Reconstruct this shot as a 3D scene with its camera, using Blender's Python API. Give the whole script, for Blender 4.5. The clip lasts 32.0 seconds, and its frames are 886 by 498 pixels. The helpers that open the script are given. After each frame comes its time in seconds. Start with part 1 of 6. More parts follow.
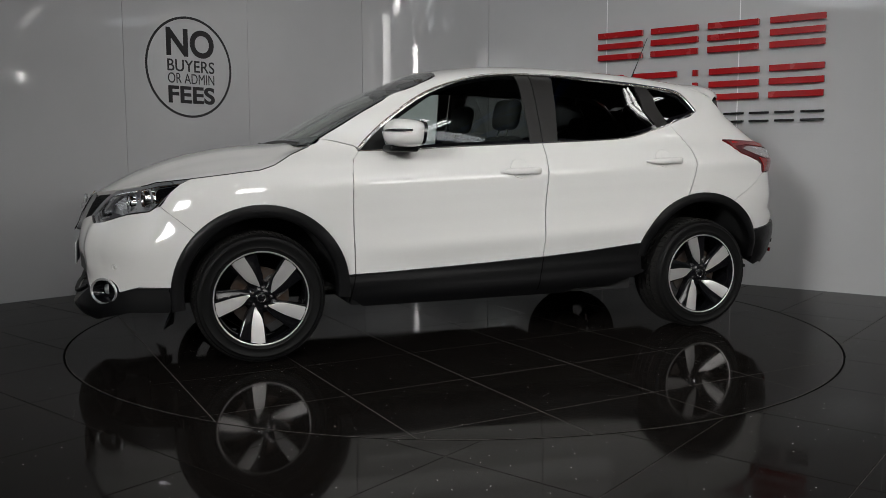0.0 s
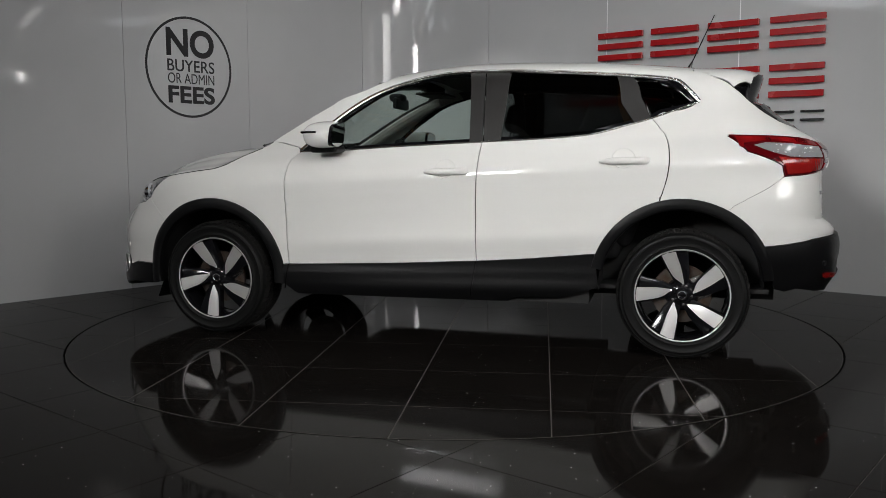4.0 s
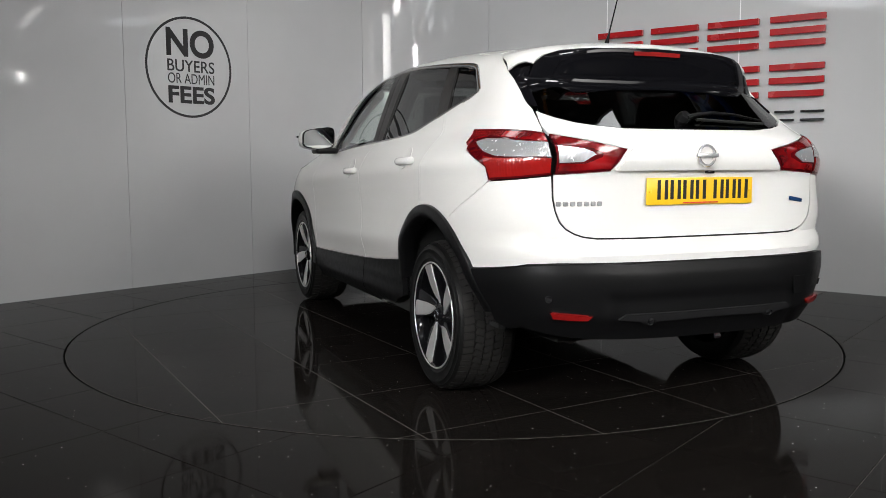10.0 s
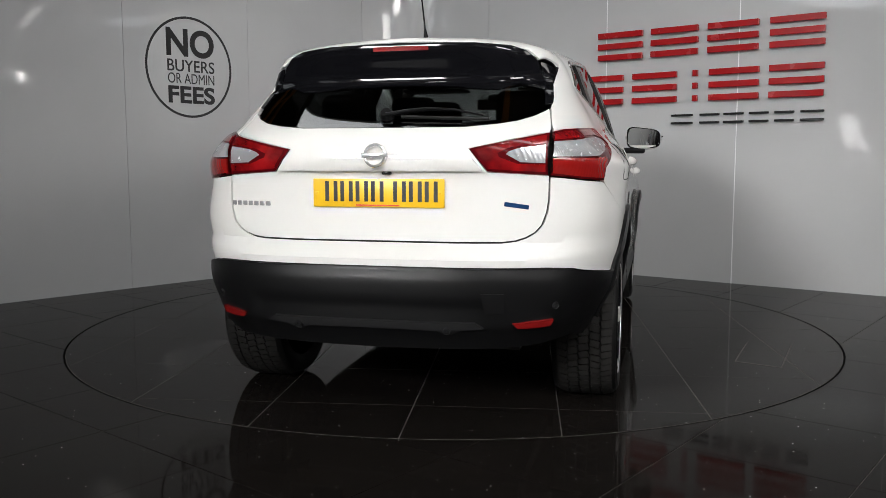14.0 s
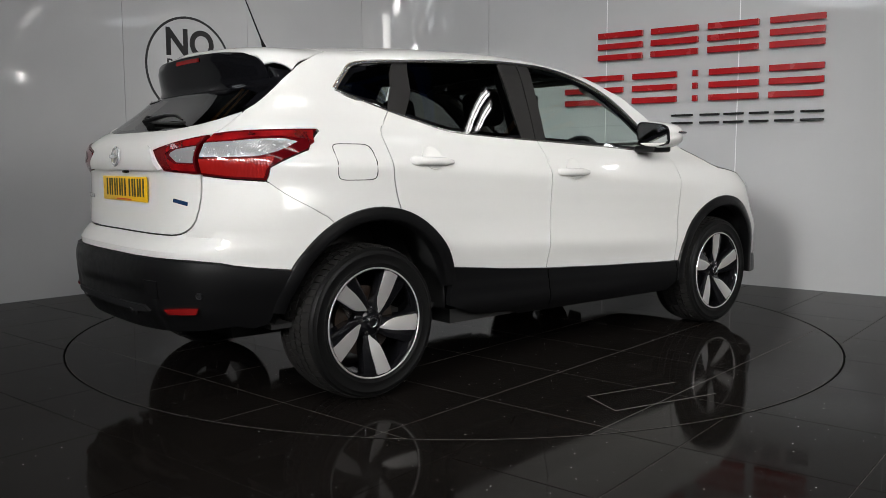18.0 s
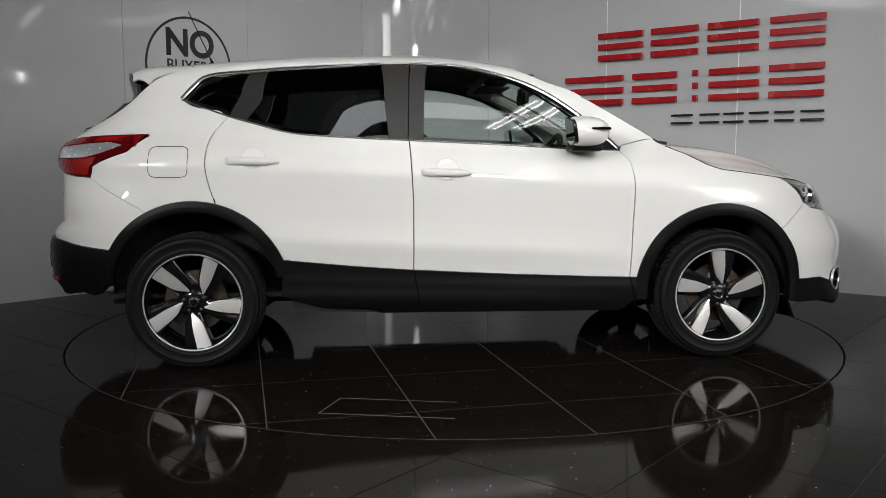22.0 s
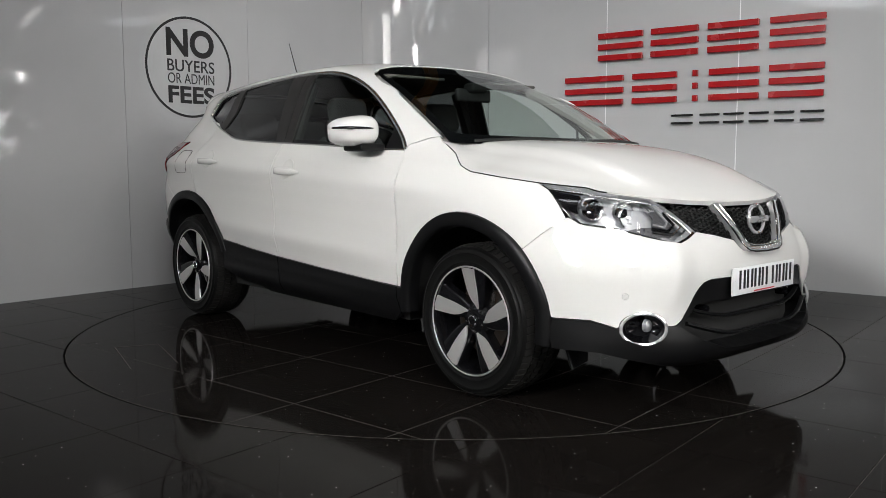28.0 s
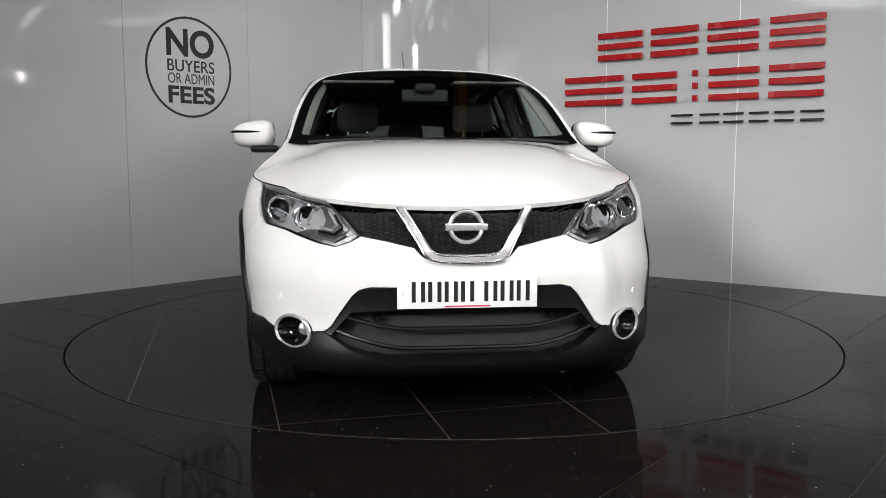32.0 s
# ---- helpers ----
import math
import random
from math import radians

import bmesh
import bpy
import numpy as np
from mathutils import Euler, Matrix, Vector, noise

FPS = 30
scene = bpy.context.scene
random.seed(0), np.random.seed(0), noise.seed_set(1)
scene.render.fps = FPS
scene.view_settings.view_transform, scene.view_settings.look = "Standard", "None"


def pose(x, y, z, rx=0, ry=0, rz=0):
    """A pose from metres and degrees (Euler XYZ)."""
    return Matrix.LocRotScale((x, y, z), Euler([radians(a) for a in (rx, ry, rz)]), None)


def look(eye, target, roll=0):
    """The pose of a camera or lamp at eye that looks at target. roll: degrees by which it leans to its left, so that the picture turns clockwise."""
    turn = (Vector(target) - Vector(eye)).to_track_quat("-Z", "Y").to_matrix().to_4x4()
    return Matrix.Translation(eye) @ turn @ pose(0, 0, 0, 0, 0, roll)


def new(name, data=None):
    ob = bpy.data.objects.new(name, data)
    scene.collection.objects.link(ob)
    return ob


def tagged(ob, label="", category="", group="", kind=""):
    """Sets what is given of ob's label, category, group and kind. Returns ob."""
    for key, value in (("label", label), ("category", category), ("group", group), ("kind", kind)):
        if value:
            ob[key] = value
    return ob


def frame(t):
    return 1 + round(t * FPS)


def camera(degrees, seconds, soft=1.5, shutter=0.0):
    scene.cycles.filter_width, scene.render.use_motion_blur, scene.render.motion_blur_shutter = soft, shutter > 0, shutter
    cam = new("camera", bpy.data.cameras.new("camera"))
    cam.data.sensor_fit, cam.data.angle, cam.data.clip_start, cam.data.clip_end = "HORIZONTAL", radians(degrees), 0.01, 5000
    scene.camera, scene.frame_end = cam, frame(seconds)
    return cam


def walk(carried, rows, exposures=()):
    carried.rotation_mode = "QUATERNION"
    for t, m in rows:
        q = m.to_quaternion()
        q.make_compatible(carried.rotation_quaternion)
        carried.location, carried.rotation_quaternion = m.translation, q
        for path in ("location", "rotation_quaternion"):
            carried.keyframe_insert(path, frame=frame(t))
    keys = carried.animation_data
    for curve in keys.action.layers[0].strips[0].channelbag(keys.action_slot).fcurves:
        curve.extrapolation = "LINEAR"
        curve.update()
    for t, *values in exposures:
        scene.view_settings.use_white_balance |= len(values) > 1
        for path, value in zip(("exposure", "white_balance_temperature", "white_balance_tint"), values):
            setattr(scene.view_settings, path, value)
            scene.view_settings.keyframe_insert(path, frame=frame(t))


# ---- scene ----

cam = camera(55.34, 32.0, soft=0.8)
EYE = (0.0, 0.0, 1.018)
AIM = pose(*EYE, 90 - 5.976, 0, 0) @ pose(0, 0, 0, 0, 0, -0.054)
walk(cam, [(0, AIM), (32, AIM)], exposures=[(0, -0.42), (2, -0.5), (3.5, -0.38), (6, -0.02), (8, 0.18), (9, 0.31), (10, 0.37), (11, 0.34), (12, 0.24), (13, 0.2), (14, 0.15), (17, 0.1), (18.5, 0.13), (20, 0.0), (23, -0.1), (25, 0.02), (28, 0.24), (29, -0.04), (30, -0.07), (31, 0.18), (32, 0.42)])

# turntable: centre, radius and turn
TABLE = Vector((0.0584, 5.2337, 0.0))
RADIUS = 2.225
CAR_OFF = Vector((0.049, 0.2056, 0.0))


def heading(t):
    return 200.499 - 8.8805 * t


# ---------------------------------------------------------------- world and lights
world = bpy.data.worlds.new("hall_light")
scene.world = world
world.use_nodes = True
world.node_tree.nodes["Background"].inputs[0].default_value = (0.8, 0.86, 1.0, 1)
world.node_tree.nodes["Background"].inputs[1].default_value = 0.05
scene.view_settings.exposure = 0.0


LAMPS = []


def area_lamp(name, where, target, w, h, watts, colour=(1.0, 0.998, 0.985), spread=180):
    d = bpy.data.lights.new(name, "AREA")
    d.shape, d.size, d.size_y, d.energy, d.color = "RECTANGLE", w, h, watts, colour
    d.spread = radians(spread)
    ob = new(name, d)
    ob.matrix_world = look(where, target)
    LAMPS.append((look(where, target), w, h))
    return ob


CEIL = 4.6
WARM = (1.0, 0.985, 0.955)
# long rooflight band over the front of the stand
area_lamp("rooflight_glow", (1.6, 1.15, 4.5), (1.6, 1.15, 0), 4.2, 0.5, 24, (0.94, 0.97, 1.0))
# overhead fill panel added to brighten bonnet and roof; no rooflight known there
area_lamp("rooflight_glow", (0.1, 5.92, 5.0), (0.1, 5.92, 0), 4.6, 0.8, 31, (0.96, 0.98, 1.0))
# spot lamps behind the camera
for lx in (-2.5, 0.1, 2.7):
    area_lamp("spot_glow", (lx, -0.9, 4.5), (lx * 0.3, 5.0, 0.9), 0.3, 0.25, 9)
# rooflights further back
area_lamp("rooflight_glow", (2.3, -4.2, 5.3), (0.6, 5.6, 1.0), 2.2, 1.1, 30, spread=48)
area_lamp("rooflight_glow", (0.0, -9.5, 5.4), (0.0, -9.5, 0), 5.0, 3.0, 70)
# unseen low side lamps added: right one shadows the left wall, left one fills
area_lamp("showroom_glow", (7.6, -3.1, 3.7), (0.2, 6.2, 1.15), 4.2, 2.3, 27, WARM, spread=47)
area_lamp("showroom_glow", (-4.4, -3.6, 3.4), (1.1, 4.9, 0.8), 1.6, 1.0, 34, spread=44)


# ---------------------------------------------------------------- materials
def material(name, colour, rough=0.5, metal=0.0, **more):
    m = bpy.data.materials.new(name)
    m.use_nodes = True
    b = m.node_tree.nodes["Principled BSDF"]
    b.inputs["Base Color"].default_value = (*colour, 1)
    b.inputs["Roughness"].default_value = rough
    b.inputs["Metallic"].default_value = metal
    for key, value in more.items():
        b.inputs[key.replace("_", " ")].default_value = value
    return m


def node(m, kind, **inputs):
    n = m.node_tree.nodes.new(kind)
    for key, value in inputs.items():
        n.inputs[key].default_value = value
    return n


def link(m, a, ai, b, bi):
    m.node_tree.links.new(a.outputs[ai], b.inputs[bi])


def vary(m, scale, low, high, socket="Roughness", detail=4.0):
    """Noise between two values into one socket of the shader."""
    b = m.node_tree.nodes["Principled BSDF"]
    tc = node(m, "ShaderNodeTexCoord")
    n = node(m, "ShaderNodeTexNoise", Scale=scale, Detail=detail)
    r = node(m, "ShaderNodeMapRange")
    r.inputs[1].default_value, r.inputs[2].default_value = 0.3, 0.7
    r.inputs[3].default_value, r.inputs[4].default_value = low, high
    link(m, tc, "Object", n, "Vector")
    link(m, n, "Fac", r, 0)
    link(m, r, 0, b, socket)
    return m


def tint(m, scale, a, b_):
    b = m.node_tree.nodes["Principled BSDF"]
    tc = node(m, "ShaderNodeTexCoord")
    n = node(m, "ShaderNodeTexNoise", Scale=scale, Detail=5.0)
    r = node(m, "ShaderNodeValToRGB")
    r.color_ramp.elements[0].position, r.color_ramp.elements[1].position = 0.35, 0.65
    r.color_ramp.elements[0].color, r.color_ramp.elements[1].color = (*a, 1), (*b_, 1)
    link(m, tc, "Object", n, "Vector")
    link(m, n, "Fac", r, "Fac")
    link(m, r, "Color", b, "Base Color")
    return m


def relief(m, scale, strength, distance=0.01, detail=3.0):
    b = m.node_tree.nodes["Principled BSDF"]
    tc = node(m, "ShaderNodeTexCoord")
    n = node(m, "ShaderNodeTexNoise", Scale=scale, Detail=detail)
    bump = node(m, "ShaderNodeBump", Strength=strength, Distance=distance)
    link(m, tc, "Object", n, "Vector")
    link(m, n, "Fac", bump, "Height")
    link(m, bump, "Normal", b, "Normal")
    return m


def glass(name, colour, clear):
    """Thin pane: tinted see-through with a mirror gloss that grows with the angle."""
    m = bpy.data.materials.new(name)
    m.use_nodes = True
    t = m.node_tree
    t.nodes.remove(t.nodes["Principled BSDF"])
    out = t.nodes["Material Output"]
    tr = node(m, "ShaderNodeBsdfTransparent", Color=(*[c * clear for c in colour], 1))
    gl = node(m, "ShaderNodeBsdfGlossy", Roughness=0.01, Color=(1, 1, 1, 1))
    lw = node(m, "ShaderNodeLayerWeight", Blend=0.5)
    mix = node(m, "ShaderNodeMixShader")
    power, scale, add = [m.node_tree.nodes.new("ShaderNodeMath") for _ in range(3)]
    power.operation, scale.operation, add.operation = "POWER", "MULTIPLY", "ADD"
    power.inputs[1].default_value, scale.inputs[1].default_value, add.inputs[1].default_value = 4.5, 0.9, 0.055
    link(m, lw, "Facing", power, 0)
    link(m, power, 0, scale, 0)
    link(m, scale, 0, add, 0)
    link(m, add, 0, mix, 0)
    link(m, tr, 0, mix, 1)
    link(m, gl, 0, mix, 2)
    link(m, mix, 0, out, 0)
    return m


PAINT = vary(material("pearl_white_paint", (0.69, 0.682, 0.664), 0.5, 0.0, Specular_IOR_Level=0.12, Coat_Weight=1.0, Coat_Roughness=0.012), 900, 0.45, 0.55)
BLACK_TRIM = relief(vary(material("grained_black_plastic", (0.0050, 0.0050, 0.0054), 0.38, Specular_IOR_Level=0.20), 30, 0.32, 0.42), 700, 0.10, 0.002)
GLOSS_BLACK = material("gloss_black", (0.005, 0.005, 0.006), 0.06, Specular_IOR_Level=0.35)
SMOKED = material("smoked_black_plastic", (0.004, 0.004, 0.005), 0.05, Specular_IOR_Level=0.16)
TRIM = material("satin_window_trim", (0.60, 0.59, 0.575), 0.26, 1.0)
PILLAR_FILM = vary(material("satin_black_film", (0.016, 0.015, 0.0145), 0.4, Specular_IOR_Level=0.4), 12, 0.34, 0.46)
VOID = material("dark_inside", (0.009, 0.009, 0.009), 0.8)
CHROME = material("chrome", (0.88, 0.88, 0.89), 0.1, 1.0)
BRIGHT = material("bright_trim", (0.80, 0.80, 0.81), 0.15, 0.72)
MIRROR = material("mirror_glass", (0.42, 0.43, 0.44), 0.02, 1.0)
SATIN = material("satin_metal", (0.45, 0.43, 0.42), 0.25, 1.0)
RUBBER = relief(vary(material("tyre_rubber", (0.006, 0.006, 0.006), 0.5, Specular_IOR_Level=0.13), 12, 0.36, 0.5), 250, 0.15, 0.002)
# tread rubber a little paler and rougher than the sidewall
TREAD = vary(material("grey_tread_rubber", (0.015, 0.0142, 0.0135), 0.8, Specular_IOR_Level=0.2), 30, 0.7, 0.9)
ALLOY = relief(vary(material("machined_alloy", (0.74, 0.72, 0.71), 0.36, 0.72), 40, 0.30, 0.42), 300, 0.08, 0.001)
ALLOY_BLACK = material("gloss_black_alloy", (0.006, 0.006, 0.007), 0.1, Specular_IOR_Level=0.28)
DISC_STEEL = tint(material("brake_disc_steel", (0.08, 0.07, 0.065), 0.45, 0.9), 20, (0.09, 0.08, 0.075), (0.07, 0.045, 0.03))
CLEAR = glass("clear_glass", (0.89, 0.965, 0.93), 0.97)
PRIVACY = glass("privacy_glass", (0.50, 0.53, 0.53), 0.28)
LENS = glass("clear_lens", (1, 1, 1), 0.95)
LAMP_RED = vary(material("red_lamp_plastic", (0.26, 0.004, 0.007), 0.12, Coat_Weight=1.0), 40, 0.08, 0.25)
LAMP_RED_BRIGHT = material("bright_red_reflector", (0.17, 0.006, 0.006), 0.2)
LAMP_WHITE = vary(material("clear_ribbed_lamp", (0.55, 0.555, 0.57), 0.2, 0.6), 60, 0.08, 0.3)


def ribs(m, scale, strength):
    """Fine moulded ribs."""
    b = m.node_tree.nodes["Principled BSDF"]
    tc = node(m, "ShaderNodeTexCoord")
    w = node(m, "ShaderNodeTexWave", Scale=scale, Distortion=0.5)
    bump = node(m, "ShaderNodeBump", Strength=strength, Distance=0.004)
    link(m, tc, "Object", w, "Vector")
    link(m, w, "Fac", bump, "Height")
    link(m, bump, "Normal", b, "Normal")


ribs(LAMP_WHITE, 60.0, 0.18)
ribs(LAMP_RED, 16.0, 0.10)
tint(LAMP_RED, 9.0, (0.09, 0.0015, 0.003), (0.29, 0.007, 0.009))
LAMP_LOW = vary(material("bright_red_lamp_plastic", (0.27, 0.008, 0.007), 0.15, Coat_Weight=1.0), 40, 0.08, 0.25)
ribs(LAMP_LOW, 30.0, 0.3)
LAMP_DARK = material("dark_red_lamp", (0.08, 0.002, 0.004), 0.06)
REFLECTOR = vary(material("lamp_reflector", (0.44, 0.445, 0.46), 0.3, 0.6), 25, 0.25, 0.42)
BEZEL = vary(material("lamp_bezel", (0.42, 0.425, 0.44), 0.3, 0.5), 18, 0.25, 0.42)
BEZEL_DARK = vary(material("dark_lamp_mask", (0.07, 0.07, 0.075), 0.3, 0.3), 18, 0.25, 0.42)
YELLOW = material("yellow_plate", (0.80, 0.48, 0.015), 0.35)
WHITE_PLATE = material("white_plate", (0.78, 0.78, 0.78), 0.35)
INK = material("black_ink", (0.01, 0.01, 0.01), 0.4)
RED_PRINT = material("red_print", (0.55, 0.03, 0.04), 0.4)
BLUE_BADGE = material("blue_badge", (0.02, 0.07, 0.20), 0.2, 0.5)
FABRIC = relief(tint(material("seat_fabric", (0.02, 0.02, 0.022), 0.9), 8, (0.008, 0.008, 0.009), (0.014, 0.014, 0.015)), 400, 0.4, 0.003)
DASH = relief(material("dashboard_plastic", (0.010, 0.010, 0.011), 0.6, Specular_IOR_Level=0.3), 300, 0.2, 0.002)
LINING = relief(material("headlining_cloth", (0.085, 0.080, 0.074), 0.95), 200, 0.2, 0.002)
PILLAR = relief(material("pale_pillar_cloth", (0.30, 0.29, 0.27), 0.95), 200, 0.2, 0.002)
WALL = material("gloss_white_panel", (0.60, 0.60, 0.61), 0.04, Specular_IOR_Level=0.5)
relief(WALL, 2.2, 0.10, 0.02, 1.0)
tint(WALL, 0.7, (0.475, 0.478, 0.486), (0.515, 0.518, 0.526))
JOINT = material("panel_joint", (0.82, 0.82, 0.83), 0.5)
SIGN_RED = vary(material("red_acrylic", (0.35, 0.010, 0.013), 0.2), 6, 0.15, 0.3)
SIGN_BLACK = material("black_acrylic", (0.012, 0.012, 0.013), 0.25)
VINYL = material("black_vinyl", (0.012, 0.012, 0.013), 0.35)
GROUT = material("tile_grout", (0.085, 0.078, 0.072), 0.7)
GAP = material("table_gap", (0.003, 0.003, 0.003), 0.95, Specular_IOR_Level=0.02)
ROOF = tint(material("dark_roof_lining", (0.05, 0.04, 0.035), 0.8), 0.6, (0.04, 0.032, 0.028), (0.065, 0.053, 0.045))
HALL = tint(material("hall_cladding", (0.6, 0.6, 0.6), 0.7), 0.6, (0.34, 0.34, 0.345), (0.42, 0.42, 0.41))
CONCRETE = tint(material("hall_floor_concrete", (0.06, 0.06, 0.06), 0.65), 1.5, (0.05, 0.05, 0.05), (0.075, 0.072, 0.07))
ORANGE = material("orange_steel", (0.55, 0.22, 0.03), 0.5)
BLUE_STEEL = material("blue_steel", (0.02, 0.07, 0.3), 0.5)
GREY_METAL = material("lamp_housing", (0.5, 0.5, 0.5), 0.4)


def glow(name, colour, strength):
    m = material(name, colour, 0.5)
    b = m.node_tree.nodes["Principled BSDF"]
    b.inputs["Emission Color"].default_value = (*colour, 1)
    b.inputs["Emission Strength"].default_value = strength
    return m


TUBE = glow("lamp_tube", (1.0, 0.99, 0.97), 14.0)
OLD_TUBE = glow("dim_lamp_tube", (1.0, 0.99, 0.97), 6.0)
CLEAR_SHEET = glow("clear_rooflight_sheet", (0.93, 0.97, 1.0), 5.0)
BULB = glow("bright_bulb", (1.0, 0.98, 0.95), 300.0)
ROOFLIGHT = glow("rooflight_sheet", (0.9, 0.95, 1.0), 2.6)


def polished_tile():
    """Polished black stone with tiny bright flecks."""
    m = material("polished_black_tile", (0.004, 0.004, 0.004), 0.05, Specular_IOR_Level=0.030)
    b = m.node_tree.nodes["Principled BSDF"]
    tc = node(m, "ShaderNodeTexCoord")
    info = node(m, "ShaderNodeObjectInfo")
    add = m.node_tree.nodes.new("ShaderNodeVectorMath")
    add.operation = "ADD"
    mul = m.node_tree.nodes.new("ShaderNodeMath")
    mul.operation = "MULTIPLY"
    mul.inputs[1].default_value = 37.0
    link(m, info, "Random", mul, 0)
    link(m, tc, "Object", add, 0)
    link(m, mul, 0, add, 1)
    vor = node(m, "ShaderNodeTexVoronoi", Scale=30.0)
    vor.voronoi_dimensions = "2D"
    link(m, add, 0, vor, "Vector")
    ramp = node(m, "ShaderNodeValToRGB")
    ramp.color_ramp.elements[0].position, ramp.color_ramp.elements[1].position = 0.045, 0.062
    ramp.color_ramp.elements[0].color, ramp.color_ramp.elements[1].color = (0.75, 0.75, 0.78, 1), (0, 0, 0, 1)
    # flecks of uneven size
    size = node(m, "ShaderNodeMapRange")
    size.inputs[3].default_value, size.inputs[4].default_value = 0.55, 1.5
    shrink = m.node_tree.nodes.new("ShaderNodeMath")
    shrink.operation = "DIVIDE"
    hue = m.node_tree.nodes.new("ShaderNodeSeparateColor")
    link(m, vor, "Color", hue, 0)
    link(m, hue, 1, size, 0)
    link(m, vor, "Distance", shrink, 0)
    link(m, size, 0, shrink, 1)
    link(m, shrink, 0, ramp, "Fac")
    # only some of the cells carry a fleck
    pick = m.node_tree.nodes.new("ShaderNodeMath")
    pick.operation = "GREATER_THAN"
    pick.inputs[1].default_value = 0.955
    sep = m.node_tree.nodes.new("ShaderNodeSeparateColor")
    link(m, vor, "Color", sep, 0)
    link(m, sep, 0, pick, 0)
    both = m.node_tree.nodes.new("ShaderNodeMix")
    both.data_type = "RGBA"
    cloud = node(m, "ShaderNodeTexNoise", Scale=5.0, Detail=6.0)
    link(m, add, 0, cloud, "Vector")
    base = node(m, "ShaderNodeValToRGB")
    base.color_ramp.elements[0].color, base.color_ramp.elements[1].color = (0.0062, 0.0054, 0.0050, 1), (0.0122, 0.0102, 0.0090, 1)
    link(m, cloud, "Fac", base, "Fac")
    fac = m.node_tree.nodes.new("ShaderNodeMath")
    fac.operation = "MULTIPLY"
    sep2 = m.node_tree.nodes.new("ShaderNodeSeparateColor")
    link(m, ramp, "Color", sep2, 0)
    link(m, sep2, 0, fac, 0)
    link(m, pick, 0, fac, 1)
    link(m, fac, 0, both, 0)
    link(m, base, "Color", both, 6)
    both.inputs[7].default_value = (0.8, 0.8, 0.82, 1)
    link(m, both, 2, b, "Base Color")
    smear = node(m, "ShaderNodeTexNoise", Scale=2.5, Detail=5.0)
    link(m, add, 0, smear, "Vector")
    rr = node(m, "ShaderNodeMapRange")
    rr.inputs[1].default_value, rr.inputs[2].default_value = 0.35, 0.7
    rr.inputs[3].default_value, rr.inputs[4].default_value = 0.035, 0.10
    link(m, smear, "Fac", rr, 0)
    link(m, rr, 0, b, "Roughness")
    return m


TILE = polished_tile()


# ---------------------------------------------------------------- mesh helpers
def mesh_of(bm, name, mat, smooth=True, angle=38):
    bm.normal_update()
    me = bpy.data.meshes.new(name)
    if smooth:
        for f in bm.faces:
            f.smooth = True
        for e in bm.edges:
            if len(e.link_faces) == 2 and e.calc_face_angle(0) > radians(angle):
                e.smooth = False
    bm.to_mesh(me)
    bm.free()
    me.materials.append(mat)
    return me


def part(name, bm, mat, parent=None, label="", smooth=True, angle=38):
    """Links a bmesh as one mesh object under a thing or under a part."""
    ob = new(name, mesh_of(bm, name, mat, smooth, angle))
    if parent:
        ob.parent = parent
    if label:
        tagged(ob, label)
    return ob


def box(bm, x0, x1, y0, y1, z0, z1, m=None):
    v = [bm.verts.new((x, y, z)) for z in (z0, z1) for y in (y0, y1) for x in (x0, x1)]
    for f in ((0, 2, 3, 1), (4, 5, 7, 6), (0, 1, 5, 4), (2, 6, 7, 3), (0, 4, 6, 2), (1, 3, 7, 5)):
        bm.faces.new([v[i] for i in f])
    if m is not None:
        bmesh.ops.transform(bm, matrix=m, verts=v)
    return v


def round_box(x0, x1, y0, y1, z0, z1, r=0.02, seg=2, m=None):
    bm = bmesh.new()
    box(bm, x0, x1, y0, y1, z0, z1)
    bmesh.ops.bevel(bm, geom=bm.edges[:], offset=r, segments=seg, profile=0.5, affect="EDGES")
    if m is not None:
        bmesh.ops.transform(bm, matrix=m, verts=bm.verts)
    return bm


def lathe(profile, steps=48, m=None, bm=None):
    """Turns (radius, along) pairs round the y axis."""
    bm = bm or bmesh.new()
    rings = []
    for r, a in profile:
        rings.append([bm.verts.new((r * math.cos(2 * math.pi * k / steps), a, r * math.sin(2 * math.pi * k / steps))) for k in range(steps)])
    for i in range(len(rings) - 1):
        for k in range(steps):
            j = (k + 1) % steps
            bm.faces.new((rings[i][k], rings[i][j], rings[i + 1][j], rings[i + 1][k]))
    bmesh.ops.recalc_face_normals(bm, faces=bm.faces[:])
    if m is not None:
        bmesh.ops.transform(bm, matrix=m, verts=[v for ring in rings for v in ring])
    return bm


